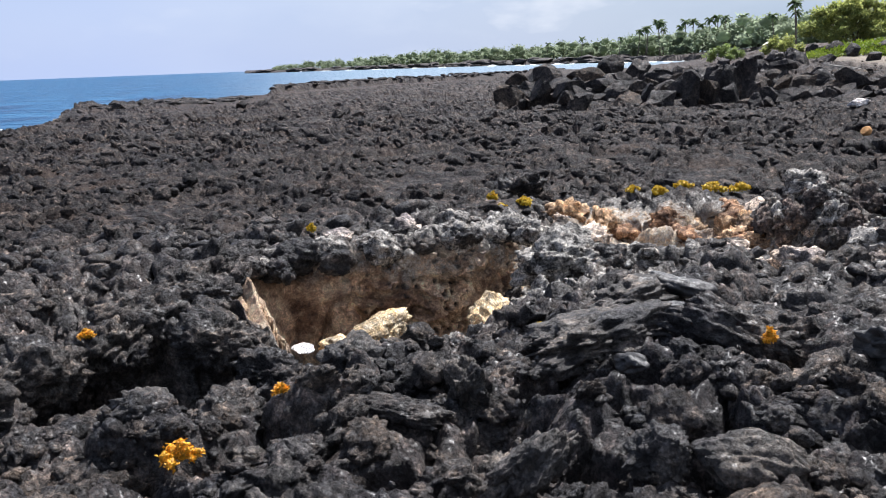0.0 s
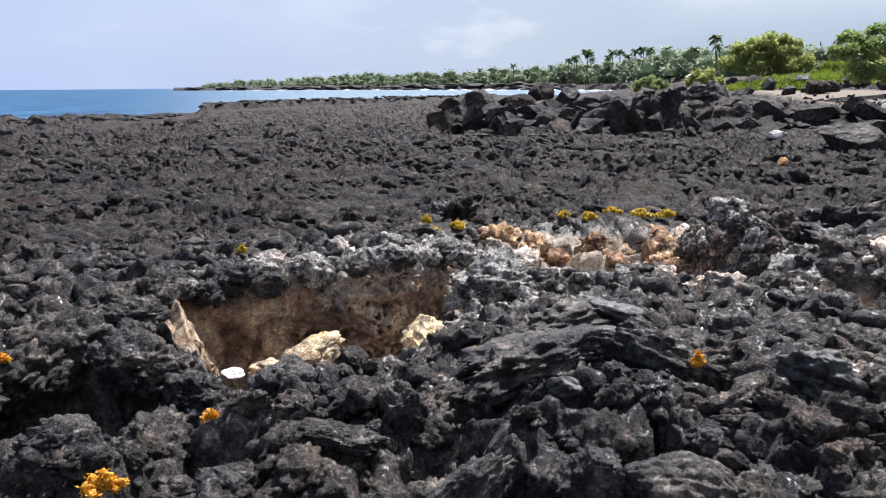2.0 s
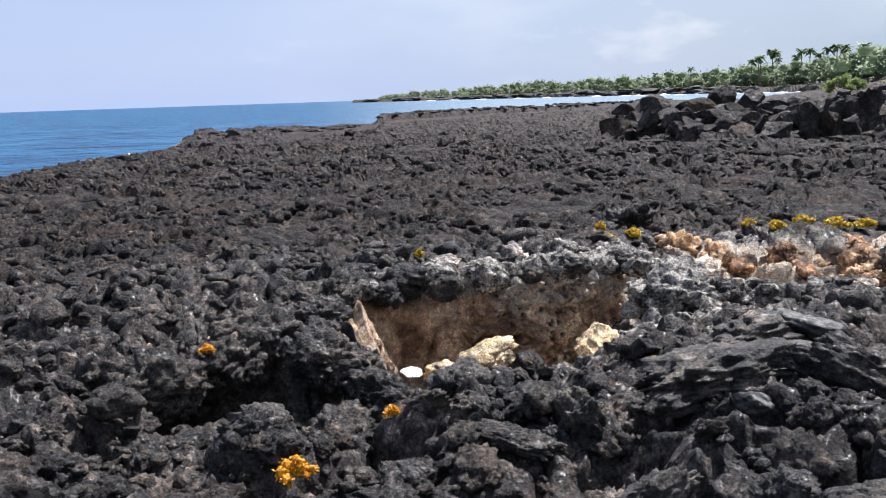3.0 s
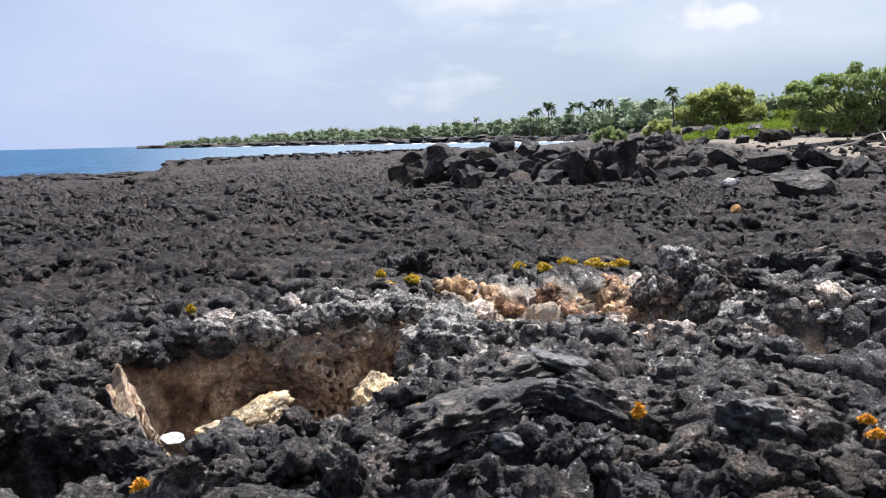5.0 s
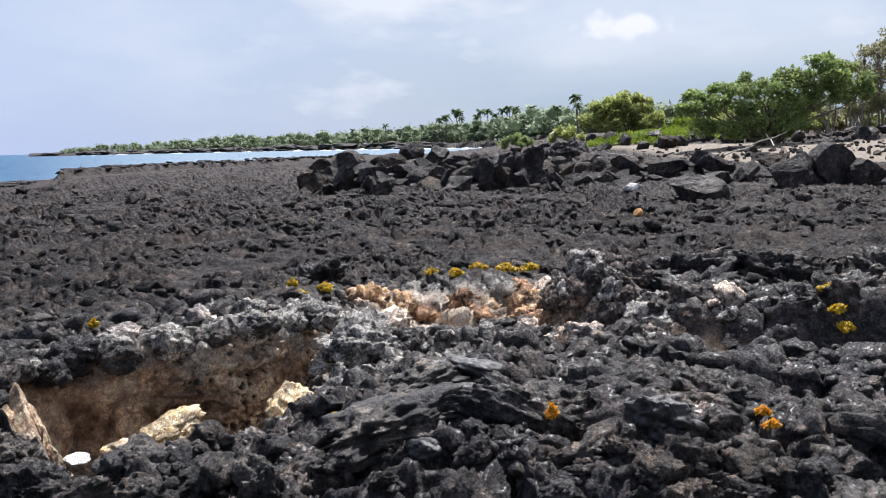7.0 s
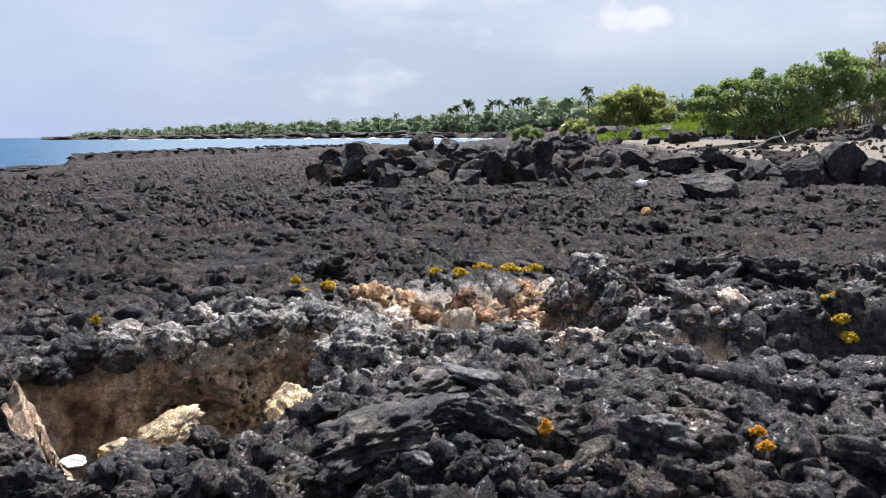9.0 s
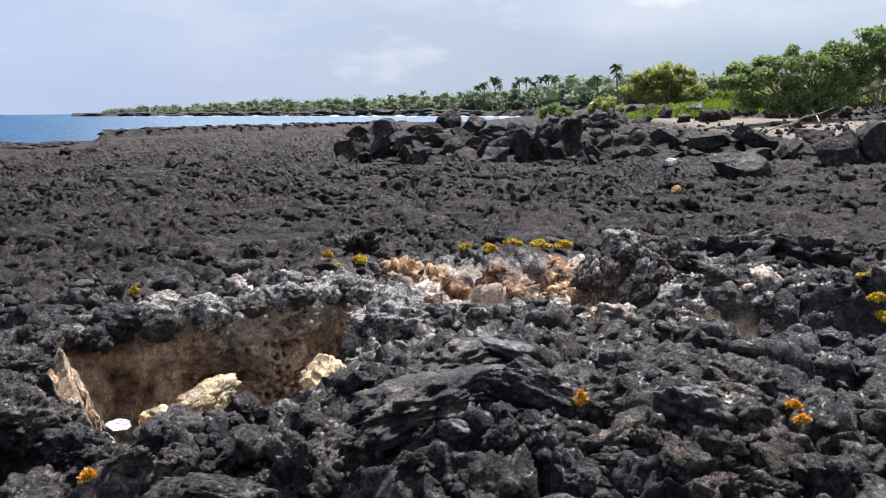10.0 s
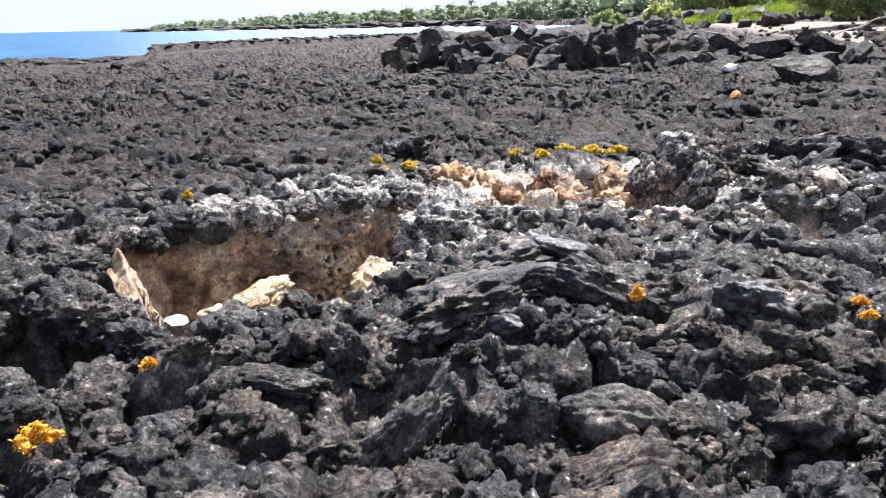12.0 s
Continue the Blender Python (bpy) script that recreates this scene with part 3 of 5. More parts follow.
    mx, my = a1 * dome1 * 1.4 * (rn[1] - 0.5), a1 * dome1 * 1.4 * (rn[2] - 0.7)
    mx, my = mx + a2 * dome2 * 1.6 * (sn[1] - 0.5), my + a2 * dome2 * 1.6 * (sn[2] - 0.7)
    if fine:
        k1, k2, kn, _, _ = cells2(wx / 0.075, wy / 0.075, 70)
        small = (1 - step(10, 22, r)) * calm
        dome3 = np.sqrt(np.clip(1 - (k1 / 0.8) ** 2, 0, 1))
        z += 0.016 * small * (1 - 0.6 * flat) * (1.4 * (kn[0] - 0.5) * (1 - np.exp(-(k2 - k1) / 0.2)) + dome3 - 0.5 * np.exp(-(k2 - k1) / 0.15))
        my -= 0.016 * small * dome3
        z += 0.010 * (1 - step(6, 14, r)) * fbm2(x / 0.05, y / 0.05, 80, 2)
        # knobbly swellings parted by creases, with a few torn edges
        swell = np.abs(grad2(wx / 0.21, wy / 0.17, 81)) * 1.9 - 0.5
        swell2 = np.abs(grad2(wx / 0.085, wy / 0.07, 82)) * 1.9 - 0.5
        torn = 0.5 - np.abs(grad2(wx / 0.31, wy / 0.24, 87)) * 1.6
        jag = (1 - 0.7 * step(110, 250, r)) * (0.35 + 0.65 * calm) * (0.4 + 0.6 * rougher) * (1 - 3.2 * cut * (1 - cut))
        jag = jag * (1 - 0.5 * flat)
        z += jag * ((0.052 + 0.03 * step(8, 16, r)) * swell + (0.030 + 0.006 * step(8, 16, r)) * swell2 * (1 - step(24, 40, r)) + 0.025 * torn)
        mx += jag * (0.045 * grad2(x / 0.16, y / 0.16, 83) + 0.012 * grad2(x / 0.05, y / 0.05, 84) * (1 - step(5, 12, r)))
        my += jag * (0.045 * grad2(x / 0.16, y / 0.16, 85) + 0.012 * grad2(x / 0.05, y / 0.05, 86) * (1 - step(5, 12, r)))
        # ropy folds where the crust stayed whole
        lie = 6.28 * rn[2]
        rope = np.abs(np.sin(np.pi * (x * np.cos(lie) + y * np.sin(lie) + 0.10 * fbm2(x / 0.35, y / 0.35, 90)) / (0.05 + 0.035 * rn[1])))
        ropy = np.maximum((1 - calm) / 0.6, step(0.55, 0.62, rn[1]) * (1 - np.exp(-(f2 - f1) / 0.12)))
        z += 0.018 * ropy * rope * (1 - step(7, 15, r)) * (1 - cut)
        # coarse clinker heaps further off
        c1, c2, cn, _, _ = cells2(wx / 1.5, wy / 1.5, 100)
        heap = step(9, 16, r) * (1 - 0.6 * step(80, 160, r))
        z += 0.15 * heap * (1 - 0.7 * flat) * (1.8 * (cn[0] - 0.5) * (1 - np.exp(-(c2 - c1) / 0.25)) + np.sqrt(np.clip(1 - (c1 / 0.9) ** 2, 0, 1)) - 0.5)
        d1, d2, dn, _, _ = cells2(x / 4.3 + 0.3 * grad2(x / 2, y / 2, 104), y / 3.2, 105)
        z += step(16, 30, r) * (1 - 0.5 * step(150, 300, r)) * (0.16 * (dn[0] - 0.5) * (1 - np.exp(-(d2 - d1) / 0.2)) + 0.30 * fbm2(x / 1.6, y / 1.3, 106, 2) * step(32, 60, r))
    # shore, sea bed, beach and far land
    edge = np.interp(az, EDGE_A, EDGE_R) * (1 + 0.05 * grad2(az / 2.3, r * 0, 110) + 0.03 * grad2(az / 0.7, r * 0, 111))
    coast = np.where(az < -18.4, 1e6, np.interp(az, COAST_A, COAST_R)) * (1 + 0.03 * grad2(az / 1.1, r * 0, 112))
    over = r - edge
    far_ledge = step(-16.8, -16.2, az) * (1 - step(3, 10, az))
    rim = step(-15, -12.5, over) * (1 - step(-1, 0.5, over)) * step(-29.8, -28.9, az) * (1 - step(-19, -17, az))
    z += rim * (-0.02 + 0.35 * grad2(x / 2.6, y / 2.6, 113) + 0.3 * grad2(x / 0.9, y / 0.9, 114)) - 0.35 * step(24, 50, r) * (1 - step(0, 12, az))
    z -= 0.25 * step(-9, 0, over) * (1 - step(-31.3, -29.3, az))
    sea = step(-0.5, 1.5, over) * (1 - step(0, 12, r - coast)) * (1 - step(16.5, 17.5, az))
    # a brown wave-cut bench below a low black ledge that runs out into the sea
    bench = step(-30, -20, over) * (1 - step(-0.5, 1, over)) * step(-25, -19, az) * (1 - step(3, 11, az))
    z = z * (1 - 0.75 * bench) + bench * (-0.44 + 0.10 * fbm2(x / 4.0, y / 1.5, 125))
    ledge = far_ledge * step(-11.5, -10.2, over + 2.0 * grad2(x / 3.0, y / 3.0, 116)) * (1 - step(-1, 0.5, over))
    z = z * (1 - ledge) + ledge * (0.02 + 0.16 * grad2(x / 3.2, y / 3.2, 117) + 0.22 * grad2(x / 1.1, y / 1.1, 118))
    z = z * (1 - sea) - 3.0 * sea
    land = np.where(az < 17.2, step(0, 12, r - coast), 0)
    z += land * (1.7 + 0.004 * np.clip(r - coast, 0, 400))
    inland = 0.8 * x + 0.6 * y - 29
    turn = step(9, 20, az) * (1 - step(120, 150, np.abs(az)))
    z += turn * (1.4 * step(2, 30, inland) + 0.02 * np.clip(inland - 26, 0, 80))
    # stains
    n1 = fbm2(x / 0.5, y / 0.5, 120)
    n2 = fbm2(x / 1.6, y / 1.6, 121)
    ochre = np.clip(step(0.35, 0.7, cut + 0.25 * n1) * (1 - step(4.2, 5.2, x)), 0, 1)
    tanbowl = step(0.35, 0.62, bowl + 0.25 * n1 - 0.18 * (y > 10.8))
    ochre = np.maximum(ochre, tanbowl)
    ring = np.exp(-np.clip(q - 1.0, 0, 9) * hw / 0.6) * np.where(side > 0, 1.0, 0.8) * (1 - step(3.9, 4.8, x)) * step(-2.6, -1.0, x)
    ring = np.maximum(ring, 0.85 * step(0.1, 0.35, bowl)) + 0.4 * mound(x, y, 3.65, 9.3, 0.5, 0.5) + 1.0 * mound(x, y, 1.0, 7.3, 0.7, 0.6)
    salt = np.clip(ring * (0.95 + 0.9 * n1) - 0.12 + 0.35 * mound(x, y, -2.6, 6.2, 0.9, 0.7), 0, 0.95) * (1 - 0.9 * step(11.2, 12.5, y))
    brown = 0.5 * step(0.1, 0.5, n2) + 0.8 * mound(x, y, -4.0, 7.9, 0.7, 0.5) * step(-0.2, 0.2, n1) + 0.12 * step(30, 60, r) * step(-0.1, 0.4, fbm2(x / 6, y / 6, 122)) * (1 - rim)
    brown = np.clip(brown + 0.7 * mound(x, y, 15.5, 19.5, 3.0, 2.5) * step(0, 0.3, n1) + 0.5 * mound(x, y, -2.9, 7.0, 1.2, 0.7) * step(-0.1, 0.3, n1), 0, 0.9)
    brown = np.maximum(brown, 0.4 * bench * (1 - ledge) * step(-0.35, 0.15, fbm2(x / 5, y / 2, 124))) * (1 - ledge)
    ochre = np.maximum(ochre, 0.6 * step(-6, -3, over) * (1 - step(0, 1, over)) * (1 - step(-29.9, -29.3, az)) * step(-36, -32.5, az) * step(-0.3, 0.1, n2))
    sand = turn * step(11, 13, inland + 3.5 * fbm2(x / 4, y / 4, 123)) * (1 - step(24, 26, inland + 2 * n2)) * step(20, 23, x) * (1 - step(70, 80, r))
    grass = turn * step(27, 32, inland) * (1 - step(150, 220, r))
    stain = np.stack([ochre, salt, np.maximum(brown * (1 - 0.8 * rim), 0.8 * grass), sand], -1)
    keep = (1 - sand) * (1 - sea)
    return x + mx * keep, y + my * keep, z * (1 - sand) + sand * (1.4 * step(2, 30, inland) - 0.02 + 0.05 * n2), stain


def ground_z(x, y):
    return float(terrain(np.array([float(x)]), np.array([float(y)]), False)[2][0])


def build_ground():
    """One sheet in rings round the standing place, finer towards the lava that is looked at."""
    az = np.concatenate([np.linspace(-180, -46, 30)[:-1], np.linspace(-46, 46, 620), np.linspace(46, 180, 30)[1:-1]])
    rings = [0.002, 0.15, 0.3, 0.45, 0.6, 0.75, 0.9, 1.05, 1.2, 1.35, 1.5]
    r = 1.7
    while r < 4000:
        rings.append(r)
        r *= 1 + (0.0046 if r < 13 else 0.006 if r < 45 else 0.009 if r < 120 else 0.03 if r < 1200 else 0.2)
    rr, aa = np.meshgrid(np.array(rings), np.radians(az), indexing="ij")
    x, y, z, stain = terrain(rr * np.sin(aa), rr * np.cos(aa))
    m, n = x.shape
    i, j = np.meshgrid(np.arange(m - 1), np.arange(n), indexing="ij")
    k = (j + 1) % n
    faces = np.stack([i * n + j, i * n + k, (i + 1) * n + k, (i + 1) * n + j], -1).reshape(-1, 4)[:, ::-1]
    me = mesh_from("ground", np.stack([x, y, z], -1).reshape(-1, 3), faces, True)
    # the dry clinker further off is broken into facets
    me.polygons.foreach_set("use_smooth", np.repeat(np.array(rings[:-1]) < 18.0, n))
    set_stain(me, stain.reshape(-1, 4))
    q, hw, _, _ = gully(x, y)
    # high near the standing place and the gully; adds gloss and brightens the colour
    set_wet_lift(me, np.clip(0.95 * (1 - step(5, 12, rr)) + np.exp(-np.clip(q - 1, 0, 9) * hw / 1.2), 0, 1))
    return tagged(part("ground", me, LAVA), "black clinkery lava ground with an ochre-walled gully", "lava ground", kind="structure")


ground = build_ground()


def build_sea():
    az = np.radians(np.linspace(-179, 181, 181)[:-1])
    rings = np.array([12, 25, 40, 60, 100, 180, 350, 700, 1500, 3000, 4900.0])
    rr, aa = np.meshgrid(rings, az, indexing="ij")
    m, n = rr.shape
    i, j = np.meshgrid(np.arange(m - 1), np.arange(n), indexing="ij")
    k = (j + 1) % n
    faces = np.stack([i * n + j, i * n + k, (i + 1) * n + k, (i + 1) * n + j], -1).reshape(-1, 4)[:, ::-1]
    me = mesh_from("sea", np.stack([rr * np.sin(aa), rr * np.cos(aa), np.full_like(rr, SEA_Z)], -1).reshape(-1, 3), faces)
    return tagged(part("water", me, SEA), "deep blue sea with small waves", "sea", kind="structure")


build_sea()


# ---- rocks ----
def lump_shape(sub, seed, size=(1, 1, 1), cuts=0, rough=0.25, pits=0.0, folds=0.0, jag=0.0, tight=0.0):
    """A rock: a ball cut by planes, swollen and pitted by noise; folds: ropy wrinkles along its length."""
    rnd = random.Random(seed)
    v, f = ICO[sub]
    v = v.copy()
    for _ in range(cuts):
        nrm = Vector((rnd.gauss(0, 1), rnd.gauss(0, 1), rnd.gauss(0, 0.9))).normalized()
        d = v @ np.array(nrm)
        v -= np.outer(np.clip(d - rnd.uniform(0.42, 0.78) + tight, 0, None) * 0.99, np.array(nrm))
    off = np.array([rnd.uniform(0, 50) for _ in range(3)])
    out = ICO[sub][0]
    amount = rough * val3(v * 1.3 + off, seed) + rough * 0.5 * val3(v * 3.1 + off, seed + 1) + rough * 0.28 * val3(v * 7 + off, seed + 2)
    if pits:
        f1, f2, rn = cells3(v * 2.6 + off, seed + 3)
        amount = amount + pits * (np.sqrt(np.clip(1 - f1 * f1, 0, 1)) + 0.5 * (rn - 0.5) - 0.6 - 0.5 * np.exp(-(f2 - f1) / 0.12))
        f1, f2, rn = cells3(v * 6.5 + off, seed + 4)
        amount = amount + 0.4 * pits * (np.sqrt(np.clip(1 - f1 * f1, 0, 1)) + 0.5 * (rn - 0.5) - 0.6)
    if jag:
        bent = v + 0.16 * np.stack([val3(v * 2.7 + off + k, seed + 8 + k) for k in range(3)], 1) if abs(jag) > 0.1 else v
        for k, c in enumerate((2.3, 4.9, 9.7, 17.0)):
            amount = amount + jag * 1.25 * c ** -0.58 * (np.abs(val3(bent * c + off, seed + 6 + k)) - 0.33)
    if folds:
        w = v[:, 1] * 9 + 1.6 * val3(v * 1.7 + off, seed + 5)
        amount = amount + folds * (np.abs(np.sin(w * 1.3)) - 0.5 + 0.4 * np.abs(np.sin(w * 3.1 + 1)))
    v = v + out * amount[:, None]
    return v * np.array(size), f


HEROES = []
# open places round small things: x, y, radius
CLEAR = [(cx, cy + 0.8 * cr, 0.8 * cr) for cx, cy, cr, _ in CAVITIES] + [(-1.08, 5.58, 0.26), (0.15, 6.7, 0.3), (8.0, 18.6, 0.5), (11.4, 27.6, 0.7), (11.4, 22.5, 0.9)]


def rock(name, label, category, x, y, z, size, turn=(0, 0, 0), mat=None, sub=3, seed=1, cuts=6, rough=0.18, pits=0.0, folds=0.0, flat=False, group="", jag=0.0, tight=0.0):
    v, f = lump_shape(sub, seed, size, cuts, rough, pits, folds, jag, tight)
    ob = part(name, mesh_from(name, v, f, not flat), mat or BASALT)
    ob.matrix_world = pose(x, y, z, *turn)
    HEROES.append((x, y, max(size)))
    return tagged(ob, label, category, group)

# hero lumps of the lava crust near the standing place
rock("lava_slab", "broad grey wrinkled lava slab overhanging a dark hollow", "lava rock", 0.9, 5.2, 0.09, (0.58, 0.42, 0.15), (-14, 4, 55), LAVA_GREY, 4, 3, 2, 0.24, 0.08, 0.06, jag=0.3)
for x, y, z, a, b, c, w in ((1.35, 5.25, 0.22, 0.18, 0.10, 0.07, 40), (0.98, 4.55, 0.16, 0.11, 0.06, 0.05, 120), (1.45, 5.6, 0.28, 0.2, 0.12, 0.07, -20)):
    rock("lava_swelling", "smooth grey lobe of lava skin among clinker", "lava rock", x, y, z, (a, b, c), (-10, 12, w), SMOOTH_SKIN, 3, 1900 + int(10 * x), 1, 0.3, group="smooth lava lobes", jag=0.08)
rock("lava_slab", "upright grey lava slab with folded skin", "lava rock", 0.12, 4.46, 0.05, (0.12, 0.14, 0.21), (25, -15, 30), LAVA_GREY, 4, 5, 4, 0.22, 0.06, 0.05, jag=0.3)
rock("lava_slab", "long grey tongue of lava leaning on black clinker", "lava rock", 0.44, 3.56, 0.10, (0.24, 0.09, 0.10), (0, -28, 35), LAVA_GREY, 4, 7, 3, 0.22, 0.05, 0.05, jag=0.3)
rock("lava_rope", "coarsely ribbed roll of ropy lava", "lava rock", 1.20, 3.12, 0.09, (0.26, 0.14, 0.12), (0, -8, 10), LAVA_WARM, 4, 9, 1, 0.22, 0.03, 0.10, jag=0.1)
rock("lava_rope", "coarsely ribbed roll of ropy lava", "lava rock", 1.30, 3.45, 0.15, (0.2, 0.14, 0.12), (0, 10, -15), LAVA_GREY, 4, 10, 1, 0.22, 0.03, 0.10, jag=0.1)
rock("lava_rock", "smooth grey lava boulder among clinker", "lava rock", 0.95, 3.55, 0.14, (0.15, 0.13, 0.13), (10, 0, 20), LAVA_GREY, 4, 11, 5, 0.18, 0.03, jag=0.3)
rock("lava_slab", "smooth shiny swelling of grey lava skin", "lava rock", 2.2, 4.25, 0.33, (0.23, 0.17, 0.12), (-12, 18, 35), SMOOTH_SKIN, 4, 12, 1, 0.34, jag=0.06)
rock("lava_slab", "dark striated lava slab tilted on its side", "lava rock", 1.5, 4.85, 0.26, (0.42, 0.16, 0.14), (10, 16, -28), LAVA_ROCK, 4, 13, 2, 0.2, 0.04, 0.09, jag=0.3)
rock("lava_slab", "grey lava slab with folded edge", "lava rock", 1.15, 5.55, 0.22, (0.30, 0.24, 0.12), (-10, 0, 25), LAVA_GREY, 4, 14, 3, 0.24, 0.06, 0.03, jag=0.3)
rock("lava_slab", "flat brownish lava plate on clinker", "lava rock", -0.25, 4.28, 0.02, (0.3, 0.11, 0.06), (0, 6, -12), LAVA_ROCK, 4, 15, 2, 0.2, 0.05, 0.05, jag=0.3)
rock("lava_block", "black lava block crusted with salt beside the gully", "lava rock", 0.78, 7.45, -0.02, (0.42, 0.36, 0.28), (0, 0, 10), CRUSTED, 4, 16, 5, 0.22, 0.14, jag=0.3)
rock("lava_block", "square black lava block with a flat face", "lava rock", 1.18, 7.35, -0.02, (0.26, 0.22, 0.2), (0, 5, 8), LAVA_ROCK, 4, 17, 7, 0.1, 0.03, jag=0.3)
for k, (x, y, z, s, w) in enumerate([(2.75, 3.35, 0.2, 0.2, 30), (2.45, 3.0, 0.16, 0.2, -20), (3.15, 4.3, 0.2, 0.24, 15), (1.75, 3.55, 0.1, 0.17, 60), (0.25, 3.0, -0.02, 0.17, 100),
                                     (-0.35, 3.35, -0.05, 0.2, 10), (-0.6, 5.2, -0.05, 0.22, 70), (-2.3, 5.9, 0.0, 0.3, 20), (-2.6, 4.9, 0.0, 0.25, 50), (2.3, 5.4, 0.12, 0.28, -30),
                                     (3.0, 5.2, 0.12, 0.25, 40), (-0.45, 5.9, -0.32, 0.2, -25), (0.75, 3.1, 0.0, 0.16, 33), (1.9, 5.0, 0.18, 0.2, 80)]):
    rock("lava_rock", "black knobbly lava lump on the clinker", "lava rock", x, y, z - 0.06, (s * 1.2, s * 0.95, s * 0.8), (6 * k % 25, -5 * k % 20, w), (LAVA_ROCK, LAVA_GREY)[k % 3 == 0], 4, 30 + k, 0, 0.25, 0.16, 0.05 * (k % 2), False, "lava lumps", 0.3)

# ochre wall at the back of the gully
def build_gully_wall():
    """The rock face, with the crust that curls over its rim."""
    nu, nv = 260, 120
    u, v = np.meshgrid(np.linspace(0, 1, nu), np.linspace(0, 1, nv), indexing="ij")
    line = np.linspace(0, 1, nu)
    stops = [0, 0.12, 0.30, 0.36, 0.60, 0.86, 1]
    lx, ly = np.interp(line, stops, [-1.28, -1.55, -1.92, -1.72, -0.95, -0.05, 0.42]), np.interp(line, stops, [5.75, 6.3, 7.1, 7.35, 7.65, 8.22, 8.75])
    kernel = np.hanning(31) / np.hanning(31).sum()
    lx, ly = (np.convolve(np.pad(q, 15, "edge"), kernel, "valid") for q in (lx, ly))
    tx, ty = np.gradient(lx), np.gradient(ly)
    tx, ty = (np.convolve(np.pad(q, 15, "edge"), kernel, "valid") for q in (tx, ty))
    tl = np.sqrt(tx * tx + ty * ty)
    ox, oy = (ty / tl)[:, None], (-tx / tl)[:, None]
    reach = np.interp(u, [0, 0.3, 0.4, 1], [0.25, 0.5, 1, 1])
    back = np.interp(v, [0, 0.28, 0.40, 1], [0.75, 0.14, 0.0, 0.04]) * reach
    # the end face leans back from its foot
    back = back - 0.34 * np.interp(v, [0, 0.40, 1], [0, 0, 1]) * (1 - step(0.30, 0.38, u))
    z = np.interp(v, [0, 0.28, 0.40, 1], [-0.22, 0.03, -0.10, -1.15])
    z = z + 0.05 * np.sin(u * 11) * (v > 0.02)
    z = z - 0.30 * np.interp(u, [0, 0.1, 0.25], [1, 0.5, 0]) * (v < 0.45)
    p = np.stack([lx[:, None] - ox * back, ly[:, None] - oy * back, z], -1).reshape(-1, 3)
    nx, ny = np.repeat(ox, nv), np.repeat(oy, nv)
    vv = v.ravel()
    f1, f2, rn = cells3(p * np.array((2.2, 2.2, 2.8)) + 7, 3)
    g1, g2, gn = cells3(p * 7.5 + 3, 4)
    h1, h2, hn = cells3(p * 4.2 + 1 + 0.4 * val3(p * 6, 14)[:, None], 13)
    crust = 1 - step(0.40, 0.54, vv + 0.12 * val3(p * 3.2, 8) + np.interp(u.ravel(), [0, 0.12, 0.2, 0.3, 0.36, 0.55], [0.14, 0.3, 0.42, 0.36, 0.1, 0.06]))
    rockface = 0.12 * val3(p * 1.9, 5) + 0.10 * (rn - 0.5) * (1 - np.exp(-(f2 - f1) / 0.1)) - 0.06 * np.exp(-(f2 - f1) / 0.05) + 0.035 * (gn - 0.5) + 0.045 * np.abs(val3(p * 7, 6)) + 0.03 * np.abs(val3(p * 15, 15)) + 0.02 * val3(p * 29, 16)
    ledge = np.interp(u.ravel(), [0, 0.5, 0.62, 1], [0.2, 0.25, 1, 1]) * step(-0.35, 0.3, val3(p * 1.5, 21) + 0.2)
    rockface = rockface + ledge * 0.15 * (0.5 - (p[:, 2] * 2.7 + 1.1 * val3(p * np.array((2.2, 2.2, 0.8)), 22) + 5) % 1) + ledge * 0.07 * (0.5 - (p[:, 2] * 7.1 + 1.3 * val3(p * 4.1, 23) + 9) % 1)
    lumps = 0.17 * np.sqrt(np.clip(1 - h1 * h1 / 0.9, 0, 1)) + 0.09 * (hn - 0.5) + 0.05 * np.sqrt(np.clip(1 - g1 * g1, 0, 1)) - 0.06 * np.exp(-(h2 - h1) / 0.1) - 0.05 + 0.03 * val3(p * 17, 17)
    e1, e2, en = cells3(p * 16 + 2, 19)
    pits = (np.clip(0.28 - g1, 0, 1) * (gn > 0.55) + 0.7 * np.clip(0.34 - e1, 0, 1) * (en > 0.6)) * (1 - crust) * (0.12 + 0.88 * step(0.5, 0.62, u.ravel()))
    across = u.ravel() - 0.50 + 0.13 * (vv - 0.4) + 0.012 * val3(p * 9, 24)
    crack = np.exp(-(across / 0.005) ** 2) * step(0.5, 0.6, vv)
    rockface = rockface * (0.45 + 0.55 * step(0.46, 0.56, u.ravel())) + 0.05 * step(0.0, 0.02, across) * (1 - step(0.06, 0.12, across))
    bulge = rockface * (1 - crust) + lumps * crust - pits * 0.4 - 0.06 * crack * (1 - crust)
    lift = np.interp(vv, [0, 0.28, 0.40, 0.6], [1.0, 0.9, 0.35, 0.0])
    p[:, 0] += bulge * nx * (1 - lift)
    p[:, 1] += bulge * ny * (1 - lift)
    p[:, 2] += bulge * lift + 0.02 * val3(p * 6, 9)
    p[:, 0] += 0.04 * val3(p * 5, 18) * crust
    i, j = np.meshgrid(np.arange(nu - 1), np.arange(nv - 1), indexing="ij")
    faces = np.stack([i * nv + j, (i + 1) * nv + j, (i + 1) * nv + j + 1, i * nv + j + 1], -1).reshape(-1, 4)[:, ::-1]
    stain = np.zeros((len(p), 4))
